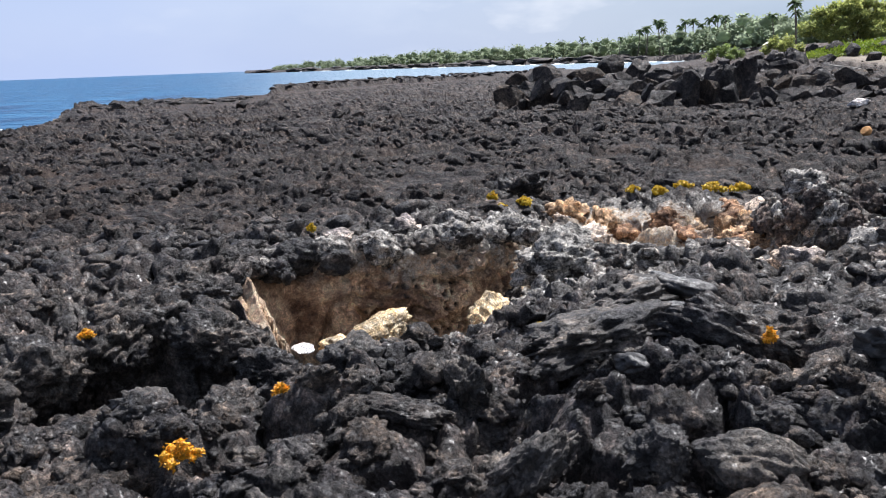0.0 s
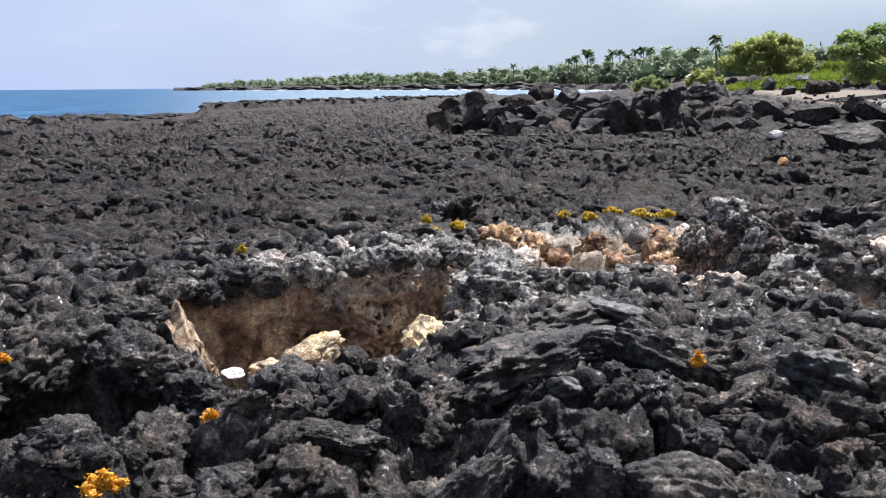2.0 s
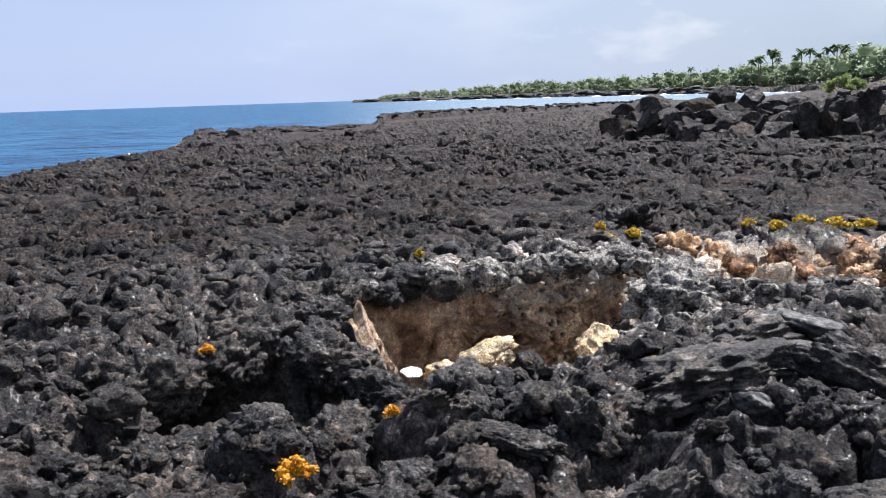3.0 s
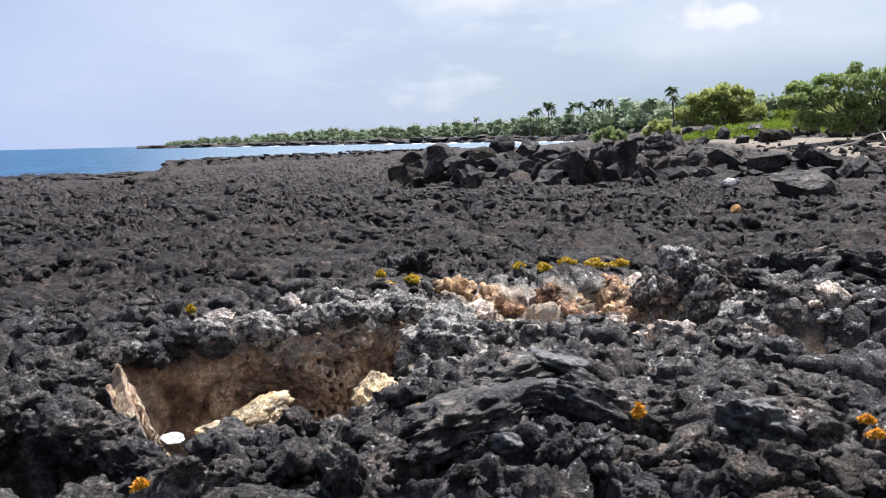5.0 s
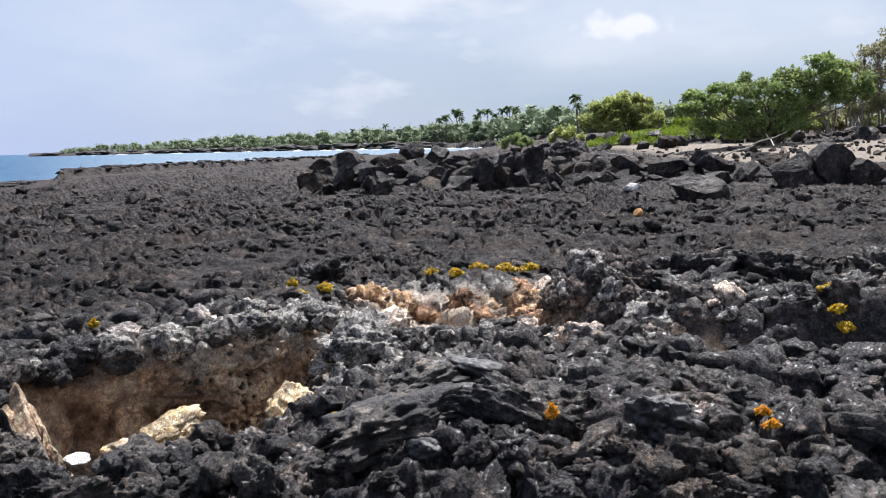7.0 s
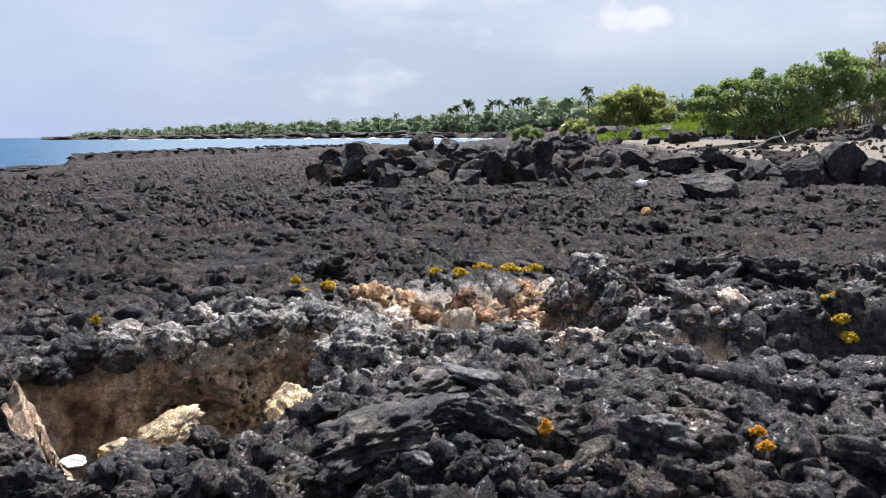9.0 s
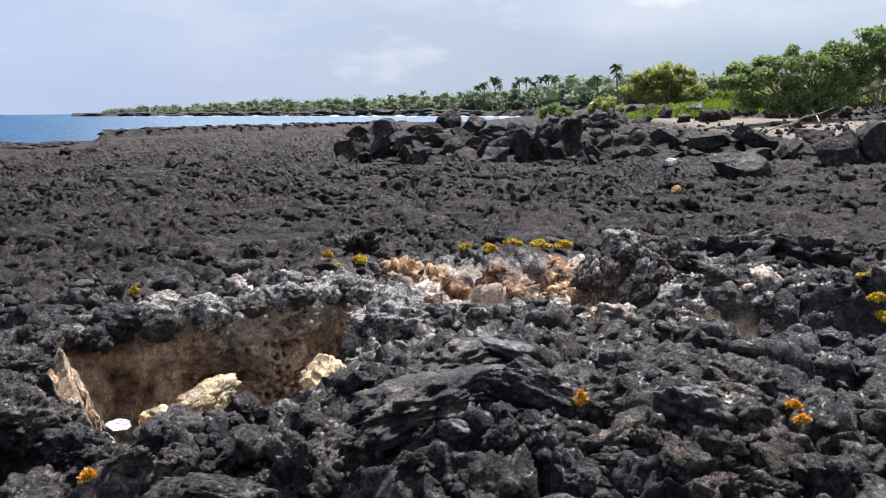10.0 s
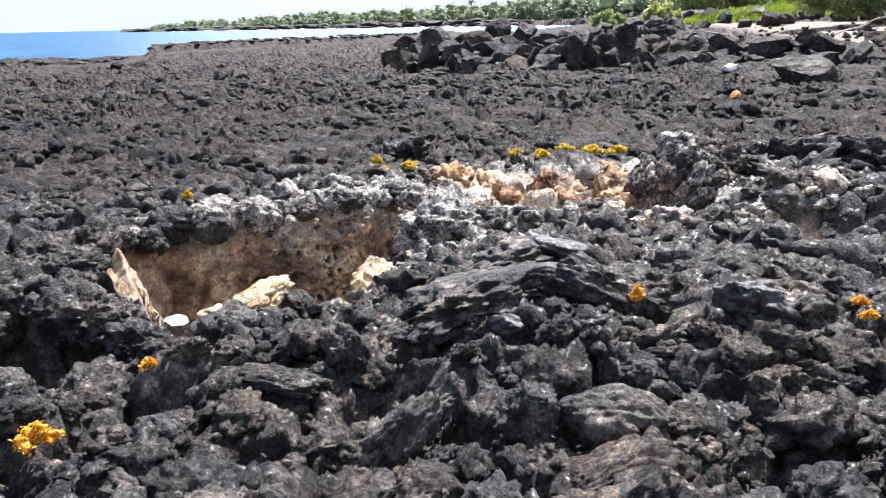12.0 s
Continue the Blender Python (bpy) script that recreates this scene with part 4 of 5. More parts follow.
    # ochre thins with pit depth, towards the dark base colour
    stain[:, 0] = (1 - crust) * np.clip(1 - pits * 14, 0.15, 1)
    side = step(-1.9, -0.3, p[:, 0])
    stain[:, 1] = np.clip(crust * (0.12 + 1.35 * side + 1.0 * val3(p * 2.6, 10)) + 0.8 * (1 - step(0.0, 0.10, np.abs(vv - 0.46))) * (val3(p * 4, 12) > 0.0) * side, 0, 0.95)
    # end face lightened with the salt tone: its sunlit look painted in
    stain[:, 1] = np.maximum(stain[:, 1], 0.15 * (1 - crust) * (1 - step(0.27, 0.33, u.ravel())))
    me = mesh_from("gully_wall", p, faces, True)
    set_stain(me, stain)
    set_wet_lift(me, np.full(len(p), 0.8))
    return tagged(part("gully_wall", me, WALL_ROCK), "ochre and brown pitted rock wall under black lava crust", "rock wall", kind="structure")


build_gully_wall()
rock("ochre_rock", "sunlit cream slab lying on the gully floor", "rock", -0.76, 7.14, -0.50, (0.30, 0.18, 0.10), (26, -8, 34), CREAM_ROCK, 4, 60, 5, 0.22, 0.06, jag=0.25)
rock("ochre_rock", "small cream rock on the gully floor", "rock", -1.17, 6.78, -0.56, (0.18, 0.14, 0.10), (0, 10, 60), CREAM_ROCK, 3, 61, 5, 0.2, 0.04, jag=0.25)
rock("ochre_rock", "sunlit ochre rock leaning at the gully's end", "rock", 0.17, 7.46, -0.44, (0.25, 0.32, 0.13), (34, -8, 20), CREAM_ROCK, 4, 62, 6, 0.16, 0.05, jag=0.2)
rock("white_stone", "white rounded coral stone at the gully's edge", "stone", -1.08, 5.58, max(ground_z(-1.08, 5.58) + 0.02, -0.13), (0.085, 0.075, 0.034), (0, 4, 12), CORAL, 3, 64, 3, 0.14)

# ochre and bleached rocks where the gully opens
rnd = random.Random(4)
for k in range(76):
    a, b = rnd.uniform(0, 1), rnd.uniform(0, 1)
    x, y = 0.85 + 2.6 * a, 9.2 + 1.45 * b
    s = 0.08 + 0.2 * rnd.uniform(0, 1) ** 2
    pale = rnd.random() < (0.2 if x > 1.6 else 0.5)
    rock("bleached_rock" if pale else "ochre_rock", "salt-bleached grey rock in the gully" if pale else "darkened tan rough rock in the gully" if k % 3 == 0 else "rough tan rock in the gully", "rock", x, y, ground_z(x, y) - 0.4 * s, (s * 1.2, s, s * 0.8),
         (rnd.uniform(-20, 20), rnd.uniform(-20, 20), rnd.uniform(0, 360)), PALE_ROCK if pale else DARK_TAN_ROCK if k % 3 == 0 else TAN_ROCK, 3, 100 + k, 3, 0.25, 0.16, group="gully rocks", jag=0.5)
for k in range(64):
    t = rnd.uniform(0, 1)
    x, y = (0.4 + 3.8 * t, 8.6 - 0.3 * t + 0.5 * math.sin(t * 6) + rnd.uniform(-0.7, 0.7)) if k < 44 else (-1.5 + 2.8 * t, 8.35 + 0.75 * t + rnd.uniform(-0.25, 0.55))
    s = rnd.uniform(0.1, 0.24)
    rock("bleached_rock", "salt-whitened lava lump at the gully's rim", "rock", x, y, ground_z(x, y), (s * 1.2, s, s * 0.8),
         (rnd.uniform(-20, 20), rnd.uniform(-20, 20), rnd.uniform(0, 360)), (PALE_ROCK, CRUSTED, CRUSTED, LAVA_ROCK)[k % 4], 3, 160 + k, 3, 0.2, 0.12, group="gully rocks", jag=0.35)
for k in range(34):
    a = k / 33
    x, y = np.interp(a, [0, 0.2, 0.55, 1], [-2.05, -1.75, -0.9, 0.45]), np.interp(a, [0, 0.2, 0.55, 1], [7.0, 7.5, 7.85, 8.8])
    s = rnd.uniform(0.07, 0.17)
    x, y = x + rnd.gauss(0, 0.06), y + rnd.gauss(0, 0.14)
    pale = rnd.random() < 0.15 + 0.6 * a
    rock("bleached_rock" if pale else "lava_rock", "salt-whitened lava lump at the gully's rim" if pale else "dark lava lump at the gully's rim", "rock", x, y, 0.03 + rnd.uniform(-0.05, 0.06), (s * 1.2, s, s * 0.85),
         (rnd.uniform(-30, 30), rnd.uniform(-30, 30), rnd.uniform(0, 360)), CRUSTED if pale else LAVA_ROCK, 3, 1500 + k, 1, 0.25, 0.16, group="gully rim", jag=0.3)
for k, (x, y, z, s) in enumerate([(-2.26, 6.95, 0.0, 0.2), (-2.12, 6.6, -0.05, 0.19), (-2.0, 6.25, -0.1, 0.18), (-2.3, 7.3, 0.02, 0.22), (-1.86, 5.95, -0.16, 0.17), (-2.4, 6.7, 0.0, 0.2), (-2.45, 5.6, -0.12, 0.24), (-1.75, 5.75, -0.14, 0.24), (-1.25, 5.4, -0.24, 0.18), (-2.65, 5.0, -0.1, 0.22), (-1.0, 5.05, -0.18, 0.17), (-1.55, 4.62, -0.3, 0.15), (-2.1, 4.5, -0.28, 0.2), (-1.2, 4.45, -0.12, 0.16), (-1.72, 4.9, -0.45, 0.14)]):
    rock("lava_rock", "black knobbly lava lump at the edge of a dark hollow", "lava rock", x, y, z, (s * 1.25, s, s * 0.8), (8 * k % 25, 7 * k % 20, 50 * k), LAVA_ROCK, 4, 1560 + k, 0, 0.28, 0.18, group="lava lumps", jag=0.35)
for k in range(30):
    a = k / 29
    x, y = 4.2 + 2.7 * a + rnd.gauss(0, 0.1), 8.75 - 1.1 * a + rnd.gauss(0, 0.12)
    s = rnd.uniform(0.12, 0.26)
    rock("lava_rock", "black lava lump on the gully's bank", "lava rock", x, y, rnd.uniform(-0.3, 0.08), (s * 1.25, s, s * 0.8), (rnd.uniform(-30, 30), rnd.uniform(-30, 30), rnd.uniform(0, 360)), (LAVA_ROCK, LAVA_GREY, LAVA_ROCK, CRUSTED)[k % 4 if k > 14 else k % 3], 3, 1600 + k, 2, 0.28, 0.16, group="lava lumps", jag=0.35)
for k in range(26):
    a = k / 25
    x, y = 3.3 + 1.6 * a + rnd.gauss(0, 0.12), 8.95 - 0.75 * a + rnd.gauss(0, 0.16)
    s = 0.06 + 0.13 * rnd.uniform(0, 1) ** 1.5
    rock("bleached_rock", "pale salt-bleached stone at the foot of the gully's bank", "rock", x, y, ground_z(x, y) + 0.3 * s, (s * 1.2, s, s * 0.8),
         (rnd.uniform(-20, 20), rnd.uniform(-20, 20), rnd.uniform(0, 360)), (PALE_ROCK, CRUSTED)[k % 2], 3, 1700 + k, 3, 0.22, 0.1, group="gully rocks", jag=0.3)
# the spiky heap at the gully's far end, and black blocks on its right bank
for k in range(56):
    x, y = 3.7 + rnd.gauss(0, 0.30), 9.35 + rnd.gauss(0, 0.3)
    s = 0.06 + 0.15 * rnd.uniform(0, 1) ** 1.6
    rock("lava_rock", "pitted grey lava spike in a heap", "lava rock", x, y, ground_z(x, y) + 0.02 + 0.25 * rnd.uniform(0, 1) * max(0, 1 - 1.6 * math.hypot(x - 3.7, y - 9.35)), (s * 1.2, s * 0.85, s * 0.95), (rnd.uniform(-60, 60), rnd.uniform(-60, 60), rnd.uniform(0, 360)),
         (HEAP_ROCK, HEAP_ROCK, CRUSTED, LAVA_WARM)[k % 4], 3, 200 + k, 2, 0.25, 0.16, group="lava heap", jag=0.4)
for k, (x, y, z, a, b, c, w) in enumerate([(4.75, 8.95, -0.1, 0.55, 0.4, 0.32, -12), (5.9, 8.15, -0.16, 0.6, 0.4, 0.34, -18), (6.5, 7.95, -0.05, 0.5, 0.45, 0.34, 10), (5.0, 10.0, 0.0, 0.55, 0.35, 0.3, -10),
                                           (6.0, 9.7, 0.02, 0.6, 0.35, 0.3, -14), (7.2, 9.2, 0.05, 0.5, 0.4, 0.26, 5), (7.4, 7.6, 0.0, 0.55, 0.4, 0.3, -8), (-2.4, 7.1, 0.0, 0.4, 0.35, 0.22, 20), (0.35, 11.5, -0.05, 0.35, 0.3, 0.25, 0)]):
    rock("lava_block", "black lava block with a steep shaded face", "lava rock", x, y, z, (a, b, c), (0, 4 * (k % 3) - 4, w), LAVA_GREY if k in (2, 5, 6) else LAVA_ROCK, 4, 230 + k, 3, 0.3, 0.28, group="lava blocks", jag=0.7)


# ---- boulders on the upper shore ----
def boulder(x, y, z, w, h, seed, turn=0, mat=None, cuts=8, depth=0.9, rough=0.12, label="dark angular basalt boulder on the shore", sub=4):
    rock("boulder", label, "boulder", x, y + w * depth * 0.3, z + h * 0.42, (w * 0.68, w * depth * 0.68, h * 0.84), (0, 0, turn), mat or BASALT, sub, seed, int(cuts * 1.4), rough * 0.6, flat=True, group="shore boulders", jag=-0.05, tight=0.10)


boulder(2.0, 42, 0.25, 1.35, 1.0, 301, 10, cuts=7)
boulder(1.0, 38, -0.25, 1.72, 0.65, 302, -10)
boulder(2.7, 40, -0.1, 1.78, 1.1, 303, 20)
boulder(4.3, 45, 0.2, 1.87, 1.0, 304, 0, BASALT_BROWN, 5)
boulder(5.9, 46, 0.5, 1.45, 1.1, 305, 30)
boulder(6.9, 45, 0.35, 1.6, 1.1, 306, 15)
boulder(4.9, 38, -0.15, 2.3, 0.9, 307, -5)
boulder(5.0, 35, -0.25, 1.33, 0.8, 308, 40, cuts=4)
boulder(5.6, 29.5, -0.25, 1.35, 1.0, 309, 12, cuts=9, label="big dark boulder with a flat shaded face")
boulder(6.75, 30.5, -0.2, 0.95, 1.1, 310, 50)
boulder(7.6, 31, -0.15, 0.9, 0.95, 311, 5, BASALT_BROWN)
boulder(9.2, 33, -0.2, 1.5, 1.75, 312, 25, None, 4, 0.9, 0.6, "tall rough clinkery lava boulder")
boulder(9.5, 30.5, -0.25, 1.25, 0.85, 313, -30, cuts=10)
boulder(10.5, 31, -0.25, 1.4, 0.85, 314, 10)
boulder(7.8, 37, 0.2, 1.4, 0.95, 315, 0, BASALT_BROWN)
boulder(12.4, 33, -0.2, 1.4, 0.8, 316, 20)
boulder(14.6, 36, 0.0, 1.3, 0.85, 317, -20)
boulder(15.6, 34, 0.0, 1.75, 0.9, 318, 15)
boulder(11.4, 22.5, -0.25, 1.42, 0.78, 319, -18, None, 4, 0.7, 0.1, "long low dark boulder on clinker")
boulder(16.6, 25.5, -0.2, 1.75, 1.15, 320, 0, cuts=9)
boulder(18.2, 26, -0.25, 1.7, 1.3, 321, 25)
boulder(19.2, 25.5, -0.25, 2.0, 1.1, 322, -12, cuts=9)
boulder(21.1, 30, 0.45, 1.5, 1.05, 323, 45)
boulder(19.1, 31, 0.2, 1.55, 1.05, 324, 0, BASALT_BROWN)
boulder(15.7, 29, -0.15, 1.45, 0.75, 325, 12)
boulder(17.4, 30, 0.0, 1.25, 0.65, 326, 33)
boulder(23.9, 52, 1.0, 1.4, 0.75, 327, 5, BASALT_BROWN)
boulder(17.4, 33, 0.2, 1.4, 0.9, 328, -25)
boulder(12.6, 30, -0.15, 1.2, 0.6, 329, 8)
for k in range(195):
    t = rnd.uniform(0, 1)
    x = 2 + 26 * t + rnd.gauss(0, 1.0)
    y = 37 + rnd.gauss(0, 4.0) - 5 * step(18, 27, x) + 9 * (k % 3 == 0) * t
    w = rnd.uniform(0.35, 1.2) if x < 18 or y < 31 else rnd.uniform(0.3, 0.55)
    boulder(x, y, ground_z(x, y) - 0.1, w, w * rnd.uniform(0.5, 0.85), 1000 + k, rnd.uniform(0, 360), BASALT_BROWN if rnd.random() < 0.25 else BASALT, sub=2)
for k in range(70):
    x, y = rnd.uniform(-0.5, 12.5), rnd.uniform(31.5, 46)
    w = rnd.uniform(0.6, 1.4)
    boulder(x, y, ground_z(x, y) - 0.1 + 0.03 * (y - 31), w, w * rnd.uniform(0.55, 0.85), 620 + k, rnd.uniform(0, 360), BASALT_BROWN if rnd.random() < 0.25 else BASALT, sub=2)
def stones(name, label, spots, mat):
    """Stones too many to count, as one mesh: x, y, width, height."""
    forms = [lump_shape(1, 1300 + k, (0.68, 0.62, 0.8), 10, 0.08, 0, 0, 0.08) for k in range(12)]
    vs, fs, nv = [], [], 0
    for k, (x, y, w, h) in enumerate(spots):
        v, f = forms[k % 12]
        c, s = math.cos(k * 2.4), math.sin(k * 2.4)
        vs.append((v * (w, w, h)) @ np.array([[c, s, 0], [-s, c, 0], [0, 0, 1]]) + (x, y, ground_z(x, y) + h * 0.3))
        fs.append(f + nv)
        nv += len(v)
    tagged(part(name, mesh_from(name, np.concatenate(vs), np.concatenate(fs), False), mat), label, "stones", kind="stuff")


spots = []
for k in range(60):
    w = rnd.uniform(0.6, 1.5)
    spots.append((rnd.uniform(14, 30), rnd.uniform(52, 75), w, w * rnd.uniform(0.5, 0.8)))
for k in range(60):
    w = rnd.uniform(0.5, 1.3)
    spots.append((rnd.uniform(30, 54), 51 + rnd.uniform(-2, 3) - 0.14 * (k % 20), w, w * rnd.uniform(0.5, 0.8)))
stones("stone_bank", "dark basalt stones behind the beach", spots, BASALT)
spots = []
for k in range(420):
    w = rnd.uniform(0.1, 0.36) * rnd.uniform(0.5, 1)
    a, d = rnd.uniform(24, 42), rnd.uniform(0, 1)
    spots.append((18 + 20 * d + rnd.gauss(0, 1.5), 46 - 9 * d + rnd.gauss(0, 4), w, w * rnd.uniform(0.5, 0.9)))
stones("beach_stones", "small dark stones strewn over the sand", spots, BASALT_BROWN)


def at_shore(az, rates, off):
    r = np.interp(az, *rates) + off
    return r * math.sin(radians(az)), r * math.cos(radians(az))


spots = []
for k in range(320):
    x, y = at_shore(rnd.uniform(-16.3, 4), (EDGE_A, EDGE_R), rnd.uniform(-14, 2))
    if ground_z(x, y) > -0.12:
        spots.append((x, y, rnd.uniform(0.5, 1.3), rnd.uniform(0.15, 0.32)))
for k in range(120):
    w = rnd.uniform(0.5, 1.6)
    spots.append((*at_shore(rnd.uniform(-28.5, -18), (EDGE_A, EDGE_R), rnd.uniform(-12, -4)), w, rnd.uniform(0.12, 0.3)))
stones("shore_rocks", "wet black lava rocks along the sea's edge", spots, BASALT)
spots = []
for k in range(130):
    w = rnd.uniform(6, 16)
    spots.append((*at_shore(rnd.uniform(-18.3, 9), (COAST_A, COAST_R), rnd.uniform(2, 14)), w, rnd.uniform(1.5, 2.6)))
stones("coast_rocks", "low black rock shelf along the far coast", spots, BASALT)


# ---- plants ----
def tube(points, radii, sides=6):
    """Verts and quads of a tapered limb along points."""
    pts = [Vector(p) for p in points]
    v, f = [], []
    for i, (p, r) in enumerate(zip(pts, radii)):
        d = (pts[min(i + 1, len(pts) - 1)] - pts[max(i - 1, 0)]).normalized()
        a = d.cross(Vector((0.3, 0.9, 0.2))).normalized()
        b = d.cross(a)
        for s in range(sides):
            t = 2 * math.pi * s / sides
            v.append(p + (a * math.cos(t) + b * math.sin(t)) * r)
        if i:
            for s in range(sides):
                f.append(((i - 1) * sides + s, (i - 1) * sides + (s + 1) % sides, i * sides + (s + 1) % sides, i * sides + s))
    return [tuple(q) for q in v], f


def join(pieces):
    v, f, n = [], [], 0
    for pv, pf in pieces:
        v += list(pv)
        f += [tuple(i + n for i in q) for q in pf]
        n += len(pv)
    return np.array(v), np.array(f)


def leaves(centres, spread, count, size, rnd_seed, droop=0.3, narrow=0.45):
    """Bent leaves scattered round the centres: each two quads."""
    g = np.random.RandomState(rnd_seed)
    centres, spread = np.asarray(centres, float), np.asarray(spread, float)
    pick = g.randint(0, len(centres), count)
    way = g.normal(size=(count, 3))
    way /= np.linalg.norm(way, axis=1)[:, None]
    p = centres[pick] + way * spread[pick] * (g.uniform(0.35, 1.0, count) ** 0.5)[:, None]
    d = way * 0.6 + g.normal(size=(count, 3)) * 0.7
    d[:, 2] -= droop
    d /= np.linalg.norm(d, axis=1)[:, None]
    up = np.array((0, 0, 1.0)) + g.normal(size=(count, 3)) * 0.5
    s = np.cross(d, up)
    s /= np.linalg.norm(s, axis=1)[:, None] + 1e-6
    n = np.cross(s, d)
    L = size * g.uniform(0.6, 1.3, count)[:, None]
    W = L * narrow
    v = np.stack([p, p + d * L * 0.5 + s * W * 0.5 + n * L * 0.12, p + d * L, p + d * L * 0.5 - s * W * 0.5 + n * L * 0.12], 1).reshape(-1, 3)
    i = np.arange(count)[:, None] * 4
    f = np.concatenate([i + np.array([[0, 1, 2]]), i + np.array([[0, 2, 3]])], 0)
    return v, f


def tree(name, label, x, y, clumps, leaf_mat, count, size, trunk_r, seed, stems=1, bark=None, twigs=0, lean=(0, 0)):
    """A tree: bent trunk and limbs that reach its leaf clumps (x, y, z, radius from the foot), and the crown of single leaves."""
    r = random.Random(seed)
    z0 = ground_z(x, y) - 0.1
    root = tagged(new(name), label, "tree" if "tree" in name else "shrub")
    root.location = (x, y, z0)
    limbs = []
    for k, (cx, cy, cz, cr) in enumerate(clumps):
        st = k % stems
        foot = Vector((0.5 * math.cos(st * 2.2), 0.5 * math.sin(st * 2.2), 0)) * (stems > 1)
        fork = foot + Vector((lean[0] + cx * 0.22, lean[1] + cy * 0.22, cz * r.uniform(0.22, 0.38)))
        mid = fork.lerp(Vector((cx, cy, cz)), 0.5) + Vector((r.uniform(-1, 1), r.uniform(-1, 1), r.uniform(-0.4, 0.5))) * 0.12 * cz
        limbs.append(tube([foot, fork, mid, (cx, cy, cz)], [trunk_r, trunk_r * 0.7, trunk_r * 0.4, trunk_r * 0.12]))
        for _ in range(3 + twigs):
            a = mid.lerp(Vector((cx, cy, cz)), r.uniform(0, 0.9))
            e = Vector((cx, cy, cz)) + Vector((r.gauss(0, 1), r.gauss(0, 1), r.gauss(0, 0.5))) * cr * 0.5
            limbs.append(tube([a, a.lerp(e, 0.5) + Vector((0, 0, 0.1 * cr)), e], [trunk_r * 0.22, trunk_r * 0.13, trunk_r * 0.05], 4))
    v, f = join(limbs)
    part("trunk", mesh_from("trunk", v, f), bark or BARK, root, "forked trunk and limbs")
    small = []
    for cx, cy, cz, cr in clumps:
        for _ in range(9):
            w = Vector((r.gauss(0, 1), r.gauss(0, 1), r.gauss(0, 1))).normalized() * cr * r.uniform(0.3, 0.85)
            small.append((cx + w.x, cy + w.y, cz + w.z * 0.7, cr * r.uniform(0.22, 0.42)))
    c = np.array(small)
    v, f = leaves(c[:, :3], np.stack([c[:, 3], c[:, 3], c[:, 3] * 0.6], 1), count, size, seed)
    part("crown", mesh_from("crown", v, f, False), leaf_mat, root, "leafy crown with gaps")
    return root


# the spreading green tree behind the beach
tree("beach_tree", "spreading glossy green beach tree with several stems", 29.0, 48.5,
     [(-5.4, 0, 2.5, 0.9), (-4.6, 0.6, 3.2, 1.0), (-3.8, -0.5, 2.5, 1.3), (-3.0, 0.5, 3.5, 1.1), (-2.0, 0, 3.1, 1.5), (-1.2, 0.8, 3.9, 1.1), (-0.2, 0, 3.5, 1.5), (0.8, 0.6, 4.1, 1.1), (1.6, 0, 3.6, 1.4), (2.5, 0.5, 4.3, 1.2),
      (3.2, 0, 4.0, 1.3), (3.9, 0.5, 5.2, 1.1), (4.4, 0, 4.4, 1.3), (5.2, 0.4, 4.7, 1.0), (5.9, 0, 3.8, 1.2), (6.7, 0, 3.4, 0.9), (4.9, -0.4, 3.2, 1.1), (-4.4, 0, 1.3, 1.1), (-3.2, -0.3, 1.2, 1.2), (-2.0, -0.5, 1.3, 1.3),
      (-0.8, -0.4, 1.2, 1.3), (0.4, -0.3, 1.3, 1.3), (1.4, -0.4, 1.8, 1.2), (-1.4, 0, 2.2, 1.4), (0.9, 0, 2.6, 1.4), (3.0, 0, 2.9, 1.2)],
     LEAF_GREEN, 26000, 0.26, 0.12, 21, stems=5)
tree("domed_tree", "round domed olive-green tree", 31.8, 81,
     [(-2.8, 0, 1.6, 1.4), (-1.8, 0, 2.7, 1.5), (-0.6, 0, 3.4, 1.5), (0.7, 0, 3.5, 1.4), (1.9, 0, 2.9, 1.5), (3.0, 0, 1.9, 1.4), (0, -1.2, 2.2, 1.8), (-1.6, -1, 1.5, 1.5), (1.6, -1, 1.6, 1.5), (0, 1.4, 2.6, 1.6)],
     LEAF_OLIVE, 16000, 0.28, 0.16, 22, stems=2).scale = (1.12, 1.12, 1.2)
for k, (x, y, s, mat) in enumerate([(37, 78, 1.0, LEAF_LIME), (40, 74, 1.15, LEAF_OLIVE), (26.5, 84, 0.8, LEAF_OLIVE), (34, 70, 0.8, LEAF_LIME), (24, 95, 0.9, LEAF_GREEN), (38, 66, 0.9, LEAF_GREEN), (38.5, 59, 0.8, LEAF_OLIVE), (42, 62, 0.9, LEAF_DRY), (46, 63, 1.0, LEAF_OLIVE), (50, 61, 1.0, LEAF_GREEN), (36, 63, 0.8, LEAF_OLIVE)]):
    tree("shrub", "dense sunlit green shrub behind the boulders", x, y, [(s * a, s * b, s * c, s * d) for a, b, c, d in ((-1.6, 0, 1.0, 1.0), (-0.5, 0, 1.8, 1.1), (0.8, 0.2, 1.7, 1.1), (1.8, 0, 1.0, 1.0), (0, -0.6, 1.0, 1.0))],
         mat, 2600, 0.26, 0.07, 40 + k)
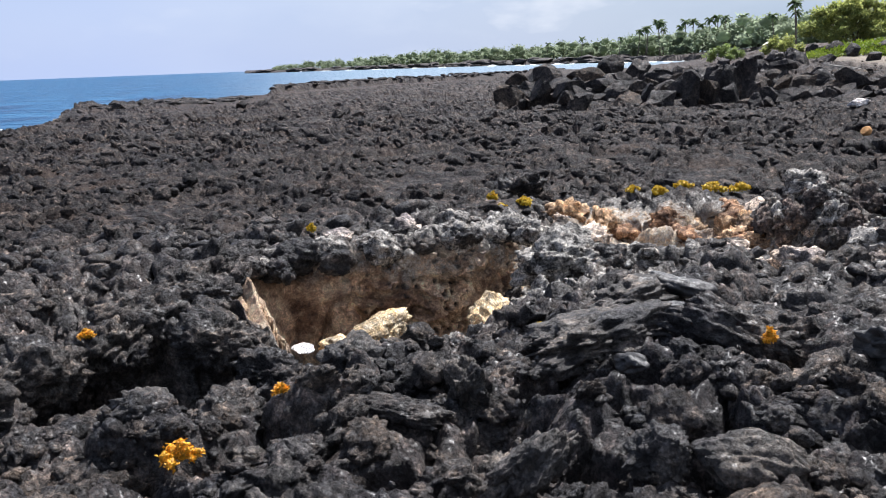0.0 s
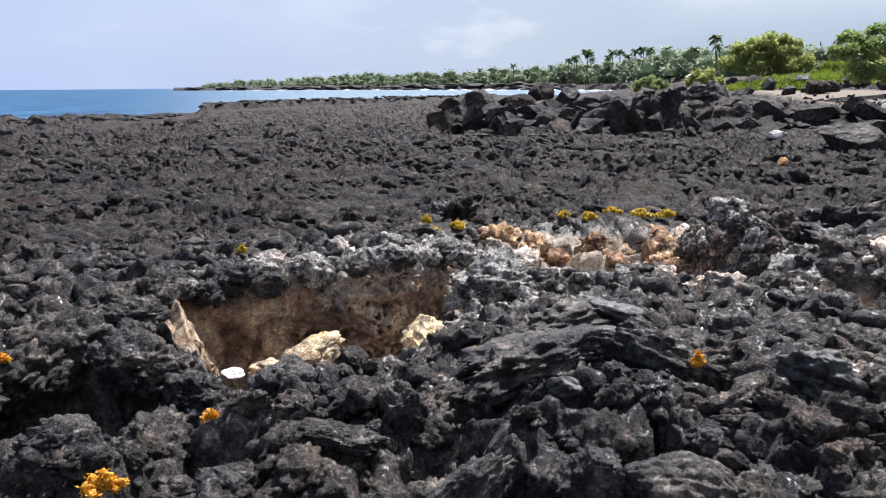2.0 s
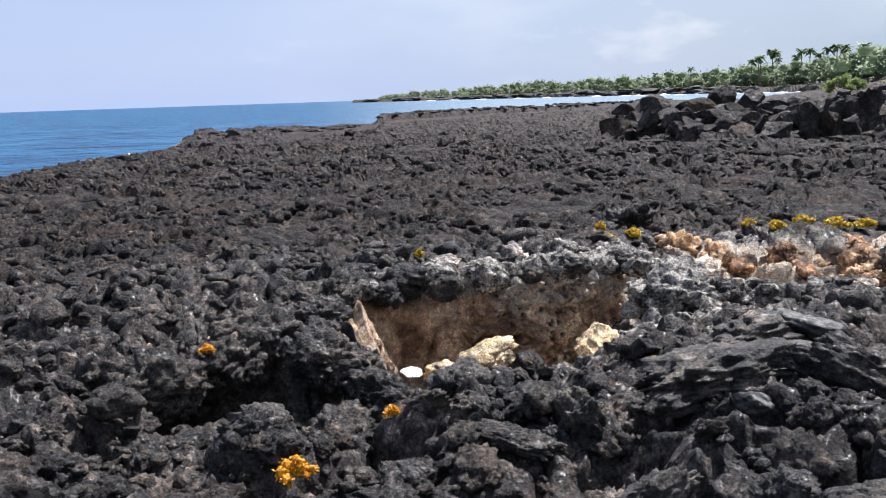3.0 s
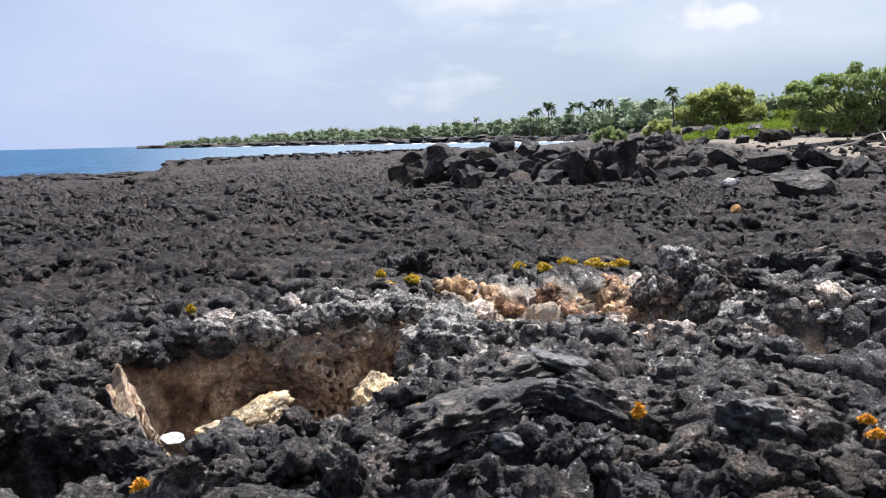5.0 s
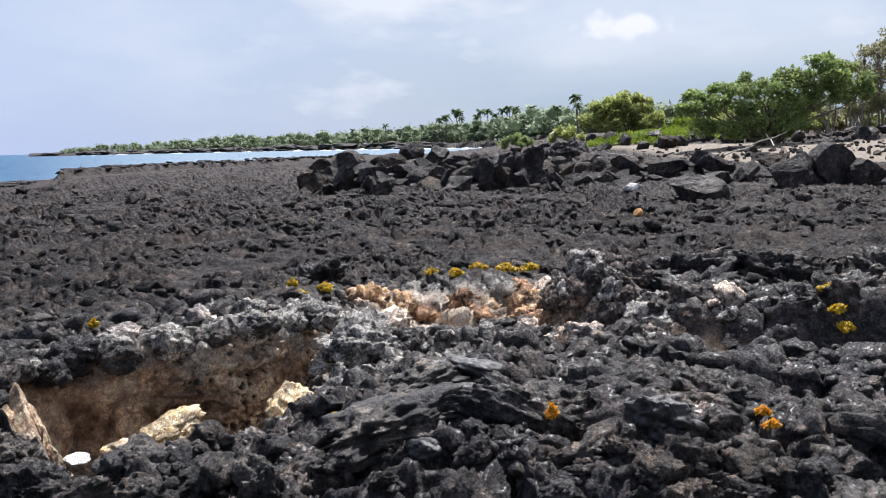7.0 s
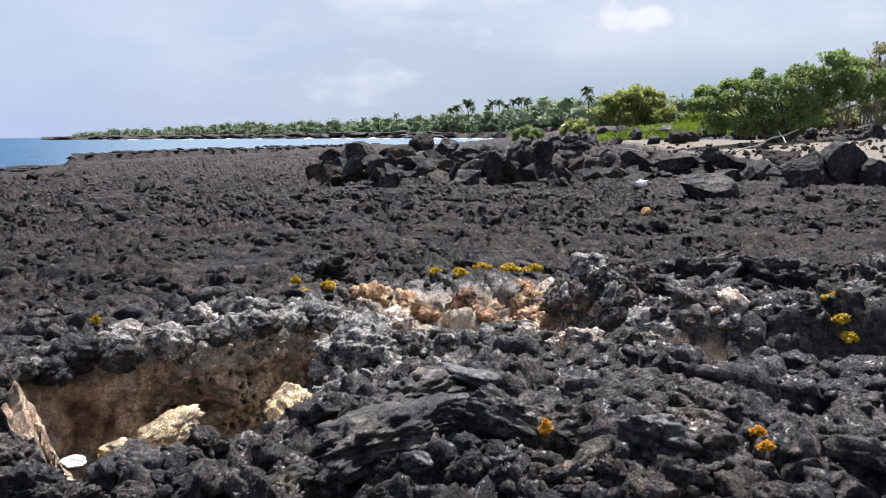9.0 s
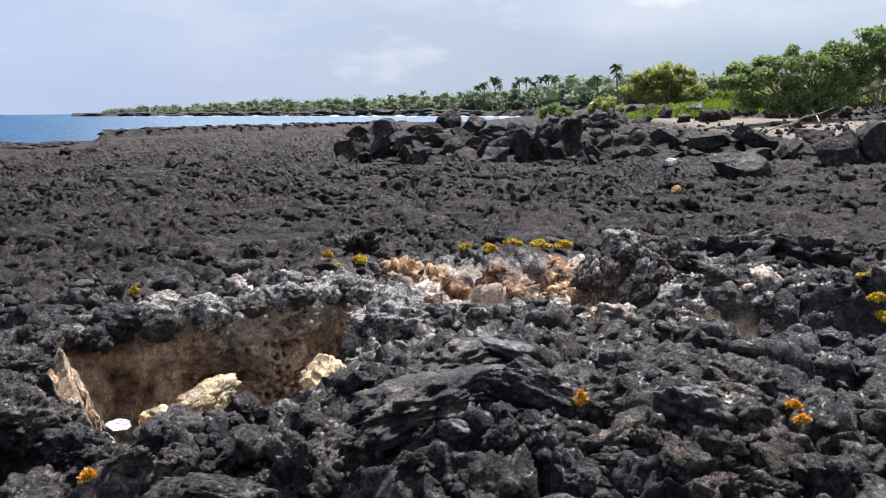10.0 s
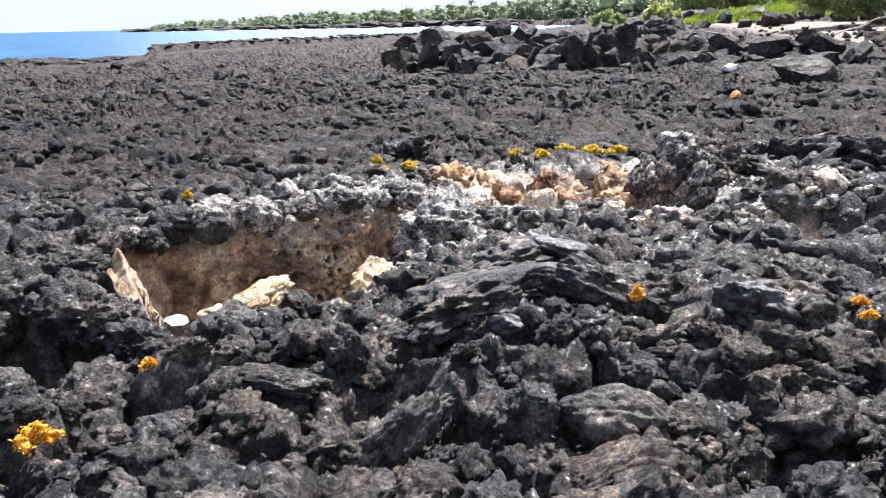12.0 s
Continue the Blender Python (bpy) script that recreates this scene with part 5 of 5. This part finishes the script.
for k, (x, y, h, mat, count) in enumerate([(41.5, 57, 0.9, LEAF_DRY, 1500), (43.2, 56, 1.05, LEAF_DRY, 2000), (45.0, 58, 1.1, LEAF_DRY, 2600), (46.5, 56, 1.1, LEAF_OLIVE, 3200), (48.5, 57, 1.1, LEAF_OLIVE, 3600), (50.5, 55, 1.05, LEAF_DRY, 2500),
                                           (39.4, 58, 0.75, LEAF_DRY, 900), (52.5, 56, 1.1, LEAF_OLIVE, 3600), (44.0, 61, 0.8, LEAF_DRY, 2500), (48.0, 62, 0.8, LEAF_DRY, 2500)]):
    tree("dry_tree", "half-bare grey-brown dry tree with sparse leaves", x, y, [(h * a, h * b, h * c, h * d) for a, b, c, d in ((-1.6, 0, 4.2, 1.2), (-0.8, 0.4, 6.0, 1.2), (0.3, 0, 6.9, 1.1), (1.3, 0, 5.6, 1.2), (0.5, -0.5, 4.0, 1.3), (-0.6, 0, 2.6, 1.2), (1.4, 0.4, 2.8, 1.2))],
         mat, int(count * 1.8), 0.22, 0.10, 60 + k, stems=3, bark=TWIG, twigs=16)


def ground_cover(name, label, cx, cy, rx, ry, h, count, mat, seed, size=0.2):
    """A low mat of leaves that follows the ground."""
    g = np.random.RandomState(seed)
    a, q = g.uniform(0, 2 * np.pi, count // 8), np.sqrt(g.uniform(0, 1, count // 8))
    x, y = cx + rx * q * np.cos(a), cy + ry * q * np.sin(a)
    z = terrain(x, y, False)[2] + h * (1 - q * q) * (0.75 + 0.5 * grad2(x / 1.3, y / 1.3, seed)) + 0.05
    v, f = leaves(np.stack([x, y, z], 1), np.tile((0.35, 0.35, 0.2), (len(x), 1)), count, size, seed, -0.2)
    return tagged(part(name, mesh_from(name, v, f, False), mat), label, "ground cover", kind="stuff")


ground_cover("beach_vine", "bright yellow-green creeping beach vine", 25.5, 61, 4.6, 3.0, 0.9, 9000, LEAF_LIME, 71)
ground_cover("beach_vine", "bright yellow-green creeping beach vine", 30.5, 62, 3.5, 3.0, 1.3, 6000, LEAF_LIME, 72)


def build_palm():
    """A coconut palm, 1 high: leaning trunk and a head of drooping fronds."""
    root = tagged(new("coconut_palm"), "tall slender coconut palm above the far woods", "palm", "far palms")
    r = random.Random(81)
    v, f = tube([(0, 0, 0), (0.02, 0, 0.3), (0.05, 0.01, 0.62), (0.06, 0.01, 0.86)], [0.02, 0.014, 0.012, 0.01], 6)
    part("trunk", mesh_from("trunk", v, np.array(f)), BARK, root)
    pieces = []
    for k in range(22):
        a, lift = k * 2.4, r.uniform(-0.5, 1.5)
        ways = Vector((math.cos(a), math.sin(a), 0))
        spine = [Vector((0.06, 0.01, 0.86)) + ways * r.uniform(0.15, 0.17) * t + Vector((0, 0, 0.14 * lift * t - 0.15 * t * t)) for t in (0, 0.3, 0.6, 0.85, 1)]
        s = ways.cross(Vector((0, 0, 1)))
        for i in range(4):
            for sgn in (-1, 1):
                w0, w1 = 0.03 * (0.4, 1, 1, 0.7)[i], 0.03 * (1, 1, 0.7, 0.1)[i]
                pieces.append(([tuple(spine[i]), tuple(spine[i + 1]), tuple(spine[i + 1] + s * sgn * w1 - Vector((0, 0, w1 * 0.7))), tuple(spine[i] + s * sgn * w0 - Vector((0, 0, w0 * 0.7)))], [(0, 1, 2, 3)]))
    v, f = join(pieces)
    part("crown", mesh_from("crown", v, f, False), LEAF_PALM, root)
    return root


palm = build_palm()
palm_spots = [(59.6, 400, 15.5), (62.5, 404, 14.2), (66, 398, 15), (69, 402, 16), (71, 400, 16.2), (75, 405, 14.5), (78.5, 400, 15.6), (81, 408, 14.5), (86, 402, 14.8), (90, 400, 16), (93, 404, 15), (97, 400, 15.8),
              (100, 402, 14.6), (104, 408, 15.5), (108, 402, 14), (52, 410, 11), (84, 330, 12.5), (88, 335, 13.5), (76.6, 250, 12.2), (66.4, 200, 10.9), (68, 205, 9.6), (40, 450, 11), (20, 500, 10.5)]
for k, (x, y, h) in enumerate(palm_spots):
    h *= 0.92 + 0.22 * ((k * 0.618) % 1)
    x, y, h = (x * 1.12 + 3.0 * math.sin(2.3 * k), y * 1.12, h * 1.18) if y > 300 else (x, y, h)
    m = pose(x, y, ground_z(x, y) - 0.2, 0, 0, 47 * k) @ Matrix.Diagonal((h * 1.02, h * 1.02, h, 1))
    if k == 0:
        palm.matrix_basis = m
    else:
        c = copy_thing(palm, m)
        c.matrix_basis = m


def build_far_woods():
    g = np.random.RandomState(91)
    centres, spread = [], []
    for k in range(680):
        az = g.uniform(-16.5, 34)
        base = np.interp(az, COAST_A, COAST_R) if az < 17 else np.interp(az, [17, 22, 34], [290, 230, 170])
        r = base * (1.03 + g.uniform(0, 0.30)) + 6
        x, y = r * math.sin(radians(az)), r * math.cos(radians(az))
        h = 0.85 * g.uniform(0.75, 1.15) * np.interp(az, [-17, -14, -8, 0, 8, 17, 34], [4, 9, 12, 11.5, 13.5, 11.5, 6.5]) * (1 + 0.25 * grad2(np.array([az / 1.3]), np.array([0.3]), 5)[0])
        z = ground_z(x, y)
        for _ in range(4):
            centres.append((x + g.normal() * h * 0.35, y + g.normal() * h * 0.3, z + h * g.uniform(0.15, 0.9)))
            s = h * g.uniform(0.2, 0.38)
            spread.append((s * 1.15, s * 1.15, s * 0.8))
    v, f = leaves(centres, np.array(spread) * 1.12, 76000, 1.25, 92, 0.0, 0.7)
    cv, cf = ICO[1]
    cores = np.array(centres)[:, None] + cv[None] * (np.array(spread) * 0.62)[:, None] * g.uniform(0.6, 1.2, (len(centres), len(cv), 1))
    f = np.concatenate([f, (cf[None] + (np.arange(len(centres)) * len(cv))[:, None, None]).reshape(-1, 3) + len(v)])
    v = np.concatenate([v, cores.reshape(-1, 3)])
    me = mesh_from("far_woods", v, f, True)
    return tagged(part("far_woods", me, LEAF_FAR_HAZED), "hazy green woods along the far coast", "woods", kind="stuff")


build_far_woods()


# ---- small things ----
def weed(x, y, z, w, h, mat, seed, label):
    """A tuft of seaweed: a heap of curled narrow blades."""
    g = random.Random(seed)
    pieces = []
    k = 1 + max(0, y - 5) * 0.12
    for _ in range(26):
        a, q = g.uniform(0, 6.283), math.sqrt(g.uniform(0, 1))
        q *= 0.6 + 0.4 * math.sin(3 * a + seed)
        c = Vector((math.cos(a) * q * w * 0.46, math.sin(a) * q * w * 0.34, h * g.uniform(0.0, 0.45) * (1.2 - q)))
        r = w * g.uniform(0.05, 0.13)
        for _ in range(24):
            d = Vector((g.gauss(0, 1), g.gauss(0, 1), g.gauss(0.2, 0.7))).normalized()
            p = c + Vector((d.x * r, d.y * r, d.z * min(r, h * 0.4))) * g.uniform(0.6, 1.0)
            d = (d + Vector((g.gauss(0, 0.8), g.gauss(0, 0.8), g.gauss(0, 0.5)))).normalized()
            s = d.cross(Vector((g.gauss(0, 1), g.gauss(0, 1), 1))).normalized() * g.uniform(0.002, 0.0045) * k
            L = g.uniform(0.010, 0.022) * min(k, 1.4)
            b = p + d * L * 0.5
            e = b + (d + Vector((g.gauss(0, 0.8), g.gauss(0, 0.8), -0.5))).normalized() * L * 0.5
            pieces.append(([tuple(p - s), tuple(p + s), tuple(b + s * 1.6), tuple(b - s * 1.6)], [(0, 1, 2, 3)]))
            pieces.append(([tuple(b - s * 1.6), tuple(b + s * 1.6), tuple(e + s * 0.4), tuple(e - s * 0.4)], [(0, 1, 2, 3)]))
        cv, cf = lump_shape(1, seed + g.randint(0, 99), (r * 0.7, r * 0.7, min(r, h * 0.4) * 0.7), 0, 0.4, 0.25, 0, 0.5)
        for i in cf:
            p0, p1, p2 = (tuple(Vector(cv[j]) + c) for j in i)
            pieces.append(([p0, p1, p2, p2], [(0, 1, 2, 3)]))
    v, f = join(pieces)
    ob = part("seaweed_tuft", mesh_from("seaweed_tuft", v, f, False), mat)
    ob.location = (x, y, z)
    CLEAR.append((x, y, max(0.12, w * 0.7)))
    return tagged(ob, label, "seaweed", "seaweed tufts")


OW, YW = "bright orange seaweed tuft on black lava", "yellow seaweed tuft on the gully's rim"
for k, (x, y, z, w, h, mat) in enumerate([(-1.17, 3.74, 0.02, 0.26, 0.15, ORANGE_WEED), (-0.86, 4.36, -0.02, 0.12, 0.06, ORANGE_WEED), (1.69, 4.55, 0.28, 0.10, 0.15, ORANGE_WEED), (2.78, 4.31, 0.3, 0.11, 0.06, ORANGE_WEED),
                                          (2.72, 4.11, 0.3, 0.10, 0.06, ORANGE_WEED), (0.52, 5.24, 0.13, 0.08, 0.05, YELLOW_WEED), (-2.5, 5.36, 0.05, 0.12, 0.1, ORANGE_WEED), (-1.78, 8.7, 0.06, 0.13, 0.16, YELLOW_WEED),
                                          (-0.28, 8.55, 0.06, 0.14, 0.1, YELLOW_WEED), (0.1, 10.65, 0.04, 0.16, 0.18, YELLOW_WEED), (0.5, 10.6, -0.02, 0.34, 0.12, YELLOW_WEED), (0.22, 10.2, -0.02, 0.16, 0.1, YELLOW_WEED),
                                          (1.95, 11.25, -0.02, 0.2, 0.12, YELLOW_WEED), (2.27, 11.15, -0.02, 0.27, 0.2, YELLOW_WEED), (2.6, 11.25, -0.02, 0.3, 0.14, YELLOW_WEED), (3.0, 11.3, 0.0, 0.4, 0.15, YELLOW_WEED),
                                          (3.35, 11.2, 0.0, 0.36, 0.14, YELLOW_WEED), (5.68, 8.0, 0.15, 0.3, 0.10, YELLOW_WEED), (5.58, 7.68, -0.02, 0.26, 0.16, YELLOW_WEED), (5.58, 7.57, -0.17, 0.22, 0.16, YELLOW_WEED)]):
    weed(x, y, max(z, ground_z(x, y) + 0.03), w, h, mat, 900 + k, OW if mat is ORANGE_WEED else YW)

rock("coconut", "weathered orange-brown coconut husk on clinker", "coconut", 7.95, 18.6, ground_z(7.95, 18.6) + 0.16, (0.13, 0.11, 0.11), (0, 20, 30), HUSK, 3, 950, 3, 0.08)
rock("coral_chunk", "white bleached coral chunk lying on clinker", "coral", 11.4, 27.6, ground_z(11.4, 27.6) + 0.16, (0.32, 0.16, 0.13), (0, -8, 5), CORAL, 3, 951, 2, 0.3, 0.2)
rock("coral_chunk", "small white coral chip on black lava", "coral", 10.2, 12.7, ground_z(10.2, 12.7) + 0.08, (0.09, 0.06, 0.05), (0, 5, 50), CORAL, 3, 952, 2, 0.3, 0.1)
rock("coral_chunk", "pale coral chunk beside the boulders", "coral", 1.2, 40.5, ground_z(1.2, 40.5) + 0.25, (0.3, 0.2, 0.14), (0, 5, 50), CORAL, 3, 953, 2, 0.3, 0.1)


def stick(points, r, seed):
    v, f = tube(points, [r, r * 0.9, r * 0.75, r * 0.4], 7)
    base = Vector(points[0])
    ob = part("driftwood", mesh_from("driftwood", v - np.array(base), np.array(f)), DRIFTWOOD)
    ob.location = base
    return tagged(ob, "bleached driftwood branch lying on boulders", "driftwood", "driftwood")


for k, (x, y, L, a, up) in enumerate([(22.5, 42, 2.4, 20, 0.5), (19.5, 47, 2.0, 150, 0.4), (25.5, 45, 2.2, -35, 0.9), (27, 44.5, 2.6, 70, 0.8), (17, 45, 1.6, 10, 0.4)]):
    z = ground_z(x, y) + 0.15
    c, s = math.cos(radians(a)), math.sin(radians(a))
    stick([(x, y, z), (x + c * L * 0.35, y + s * L * 0.35, z + up * 0.45), (x + c * L * 0.7, y + s * L * 0.7, z + up * 0.65), (x + c * L, y + s * L, z + up)], 0.05, k)


# surf along the shores
def surf(name, label, a0, a1, rad, width, seed, height=0.25, calm=0.0):
    n, m = 220, 7
    az, q = np.meshgrid(np.radians(np.linspace(a0, a1, n)), np.linspace(0, 1, m), indexing="ij")
    deg = np.degrees(az)
    rr = np.interp(deg, *rad) + width * (q - 0.5) * (0.6 + 0.8 * np.abs(grad2(deg / 0.7, q * 0, seed))) - width
    h = SEA_Z - 0.12 + (height + 0.12) * np.sin(np.pi * q) * np.clip(calm + 1.7 * grad2(deg / 0.9, q * 0, seed + 1) + 0.5 * grad2(deg / 0.2, q, seed + 2), 0, 1.2)
    i, j = np.meshgrid(np.arange(n - 1), np.arange(m - 1), indexing="ij")
    f = np.stack([i * m + j, (i + 1) * m + j, (i + 1) * m + j + 1, i * m + j + 1], -1).reshape(-1, 4)
    me = mesh_from(name, np.stack([rr * np.sin(az), rr * np.cos(az), h], -1).reshape(-1, 3), f)
    return tagged(part(name, me, FOAM), label, "surf", kind="stuff")


surf("surf", "white surf breaking along the far coast", -17, 15, (COAST_A, COAST_R), 9, 130, 1.0)
surf("surf", "white surf breaking in the bay", -2, 16, (COAST_A, [r * 0.93 for r in COAST_R]), 7, 135, 0.9)
surf("surf", "white foam washing against the lava edge", -50, -29.6, (EDGE_A, [r + 6.0 for r in EDGE_R]), 5.0, 140, 0.42, 0.5)
surf("surf", "white foam washing against the lava edge", -12, 14, (EDGE_A, [r + 9 for r in EDGE_R]), 4, 145, 0.4)


def build_hut():
    x, y = 85.2, 280
    z = ground_z(x, y)
    root = tagged(new("hut"), "small hut with a white roof at the wood's edge", "hut")
    root.location = (x, y, z)
    for name, (a, b, c, h0), mat in (("wall", (4, 3, 0, 1.8), WALL_PAINT), ("roof", (5, 3.8, 1.8, 3.0), WHITE_ROOF)):
        top = 1.0 if name == "wall" else 0.12
        v = [(sx * a * k / 2, sy * b / 2, c if k == 1 or name == "wall" and False else h0) for k in (1, top) for sx in (-1, 1) for sy in (-1, 1)]
        me = mesh_from(name, [(p[0], p[1], c) for p in v[:4]] + [(p[0], p[1], h0) for p in v[4:]], [(0, 1, 3, 2), (4, 6, 7, 5), (0, 4, 5, 1), (2, 3, 7, 6), (0, 2, 6, 4), (1, 5, 7, 3)], False)
        part(name, me, mat, root)


build_hut()


# ---- loose lumps of clinker, the nearest single, the rest together ----
def spots_between(g, r0, r1, near_gap, gap_rate):
    """Places in the field of lava that is looked at, one to each cell of a jittered net that widens with distance."""
    out, r = [], r0
    while r < r1:
        gap = near_gap + gap_rate * r
        a = -44 + g.uniform(0, 1) * math.degrees(gap / r)
        while a < 44:
            q, b = r + gap * g.uniform(-0.45, 0.45), radians(a) + gap / r * g.uniform(-0.45, 0.45)
            out.append((q * math.sin(b), q * math.cos(b), q))
            a += math.degrees(gap / r)
        r += gap
    return np.array(out)


def free_spots(p, hollow=-0.34):
    """Those that lie on open ground, with the ground's height."""
    z = terrain(p[:, 0], p[:, 1], False)[2]
    clear = (gully(p[:, 0], p[:, 1])[0] > 1.2) & (z > hollow) & (0.8 * p[:, 0] + 0.6 * p[:, 1] - 29 < 9) & (pavement(p[:, 0], p[:, 1]) < 0.75)
    for a, b, c in HEROES:
        clear &= (p[:, 0] - a) ** 2 + (p[:, 1] - b) ** 2 > max(0.75 * c, 0.1) ** 2
    for a, b, c in CLEAR:
        clear &= (p[:, 0] - a) ** 2 + ((p[:, 1] - b + c) / 2) ** 2 > c * c
    return p[clear], z[clear]


def clinker(sub, k):
    """One creased, knobbly clod, some with ropy folds."""
    return lump_shape(sub, 700 + k, (1.25, 1.0, 0.75), 2 * (k % 3), 0.3, 0.16, 0.07 * (k % 3 == 0), (0.5, -0.45)[k % 2])


def scatter():
    g = np.random.RandomState(7)
    shapes = [mesh_from("lava_lump", *clinker(3, k), True) for k in range(20)]
    for k, me in enumerate(shapes):
        me.materials.append((LAVA_GREY, LAVA_ROCK, LAVA_WARM, LAVA_ROCK, LAVA_WARM)[k % 5])
    p, z = free_spots(spots_between(g, 2.35, 4.6, 0.14, 0.0))
    single = g.permutation(len(p))[:300]
    for k in single:
        ob = new("lava_lump", shapes[g.randint(20)])
        ob.parent = ground
        s = 0.05 + 0.085 * g.uniform(0, 1) ** 2.2
        ob.matrix_world = pose(p[k, 0], p[k, 1], z[k] + s * g.uniform(-0.25, 0.45), g.uniform(-40, 40), g.uniform(-40, 40), g.uniform(0, 360)) @ Matrix.Diagonal((s, s, s, 1))
    rest = np.setdiff1d(np.arange(len(p)), single)
    fields = [(2, p[rest], z[rest], 0.03, 0.05, LAVA_WARM, True, "small black lava clods between larger lumps")]
    p, z = free_spots(spots_between(g, 2.35, 5.0, 0.075, 0.0))
    fields.append((1, p, z + g.uniform(0.0, 0.04, len(p)), 0.014, 0.035, LAVA_ROCK, True, "crumbs of black and grey clinker"))
    for sub, far, gap, rate, low, high, mat, smooth, label in ((2, (4.6, 6.6), 0.15, 0.0, 0.03, 0.11, LAVA_ROCK, True, "black knobbly lava clods before the gully"),
                                                              (1, (6.6, 9.6), 0.155, 0.0, 0.035, 0.11, LAVA_ROCK, True, "black knobbly lava clods round the gully"),
                                                              (1, (9.6, 26), 0.0, 0.0165, 0.0035, 0.0065, LAVA_DRY, True, "scattered black lava clinker on the plain"),
                                                              (0, (26, 62), 0.0, 0.02, 0.003, 0.006, LAVA_DRY, False, "black lava clinker far out on the plain")):
        p, z = free_spots(spots_between(g, *far, gap, rate))
        salty = terrain(p[:, 0], p[:, 1], False)[3][:, 1] > g.uniform(0.1, 0.5, len(p))
        if mat is LAVA_ROCK and salty.any():
            fields.append((sub, p[salty], z[salty], low, high, CRUSTED, smooth, "salt-whitened lava clods round the gully"))
            p, z = p[~salty], z[~salty]
        fields.append((sub, p, z, low, high, mat, smooth, label))
    for sub, p, z, low, high, mat, smooth, label in fields:
        forms = [clinker(sub, 40 + k) for k in range(16)]
        vs, fs, nv = [], [], 0
        for k in range(len(p)):
            v, f = forms[g.randint(16)]
            s = (low + high * g.uniform(0, 1) ** 3) * (p[k, 2] if mat is LAVA_DRY else 1)
            rot = np.array(Euler((g.uniform(-0.6, 0.6), g.uniform(-0.6, 0.6), g.uniform(0, 6.3))).to_matrix())
            vs.append((v * s) @ rot.T + (p[k, 0], p[k, 1], z[k] + s * g.uniform(-0.55, 0.25)))
            fs.append(f + nv)
            nv += len(v)
        me = mesh_from("lava_rubble", np.concatenate(vs), np.concatenate(fs), smooth)
        tagged(part("lava_rubble", me, mat), label, "rubble", kind="stuff")


scatter()
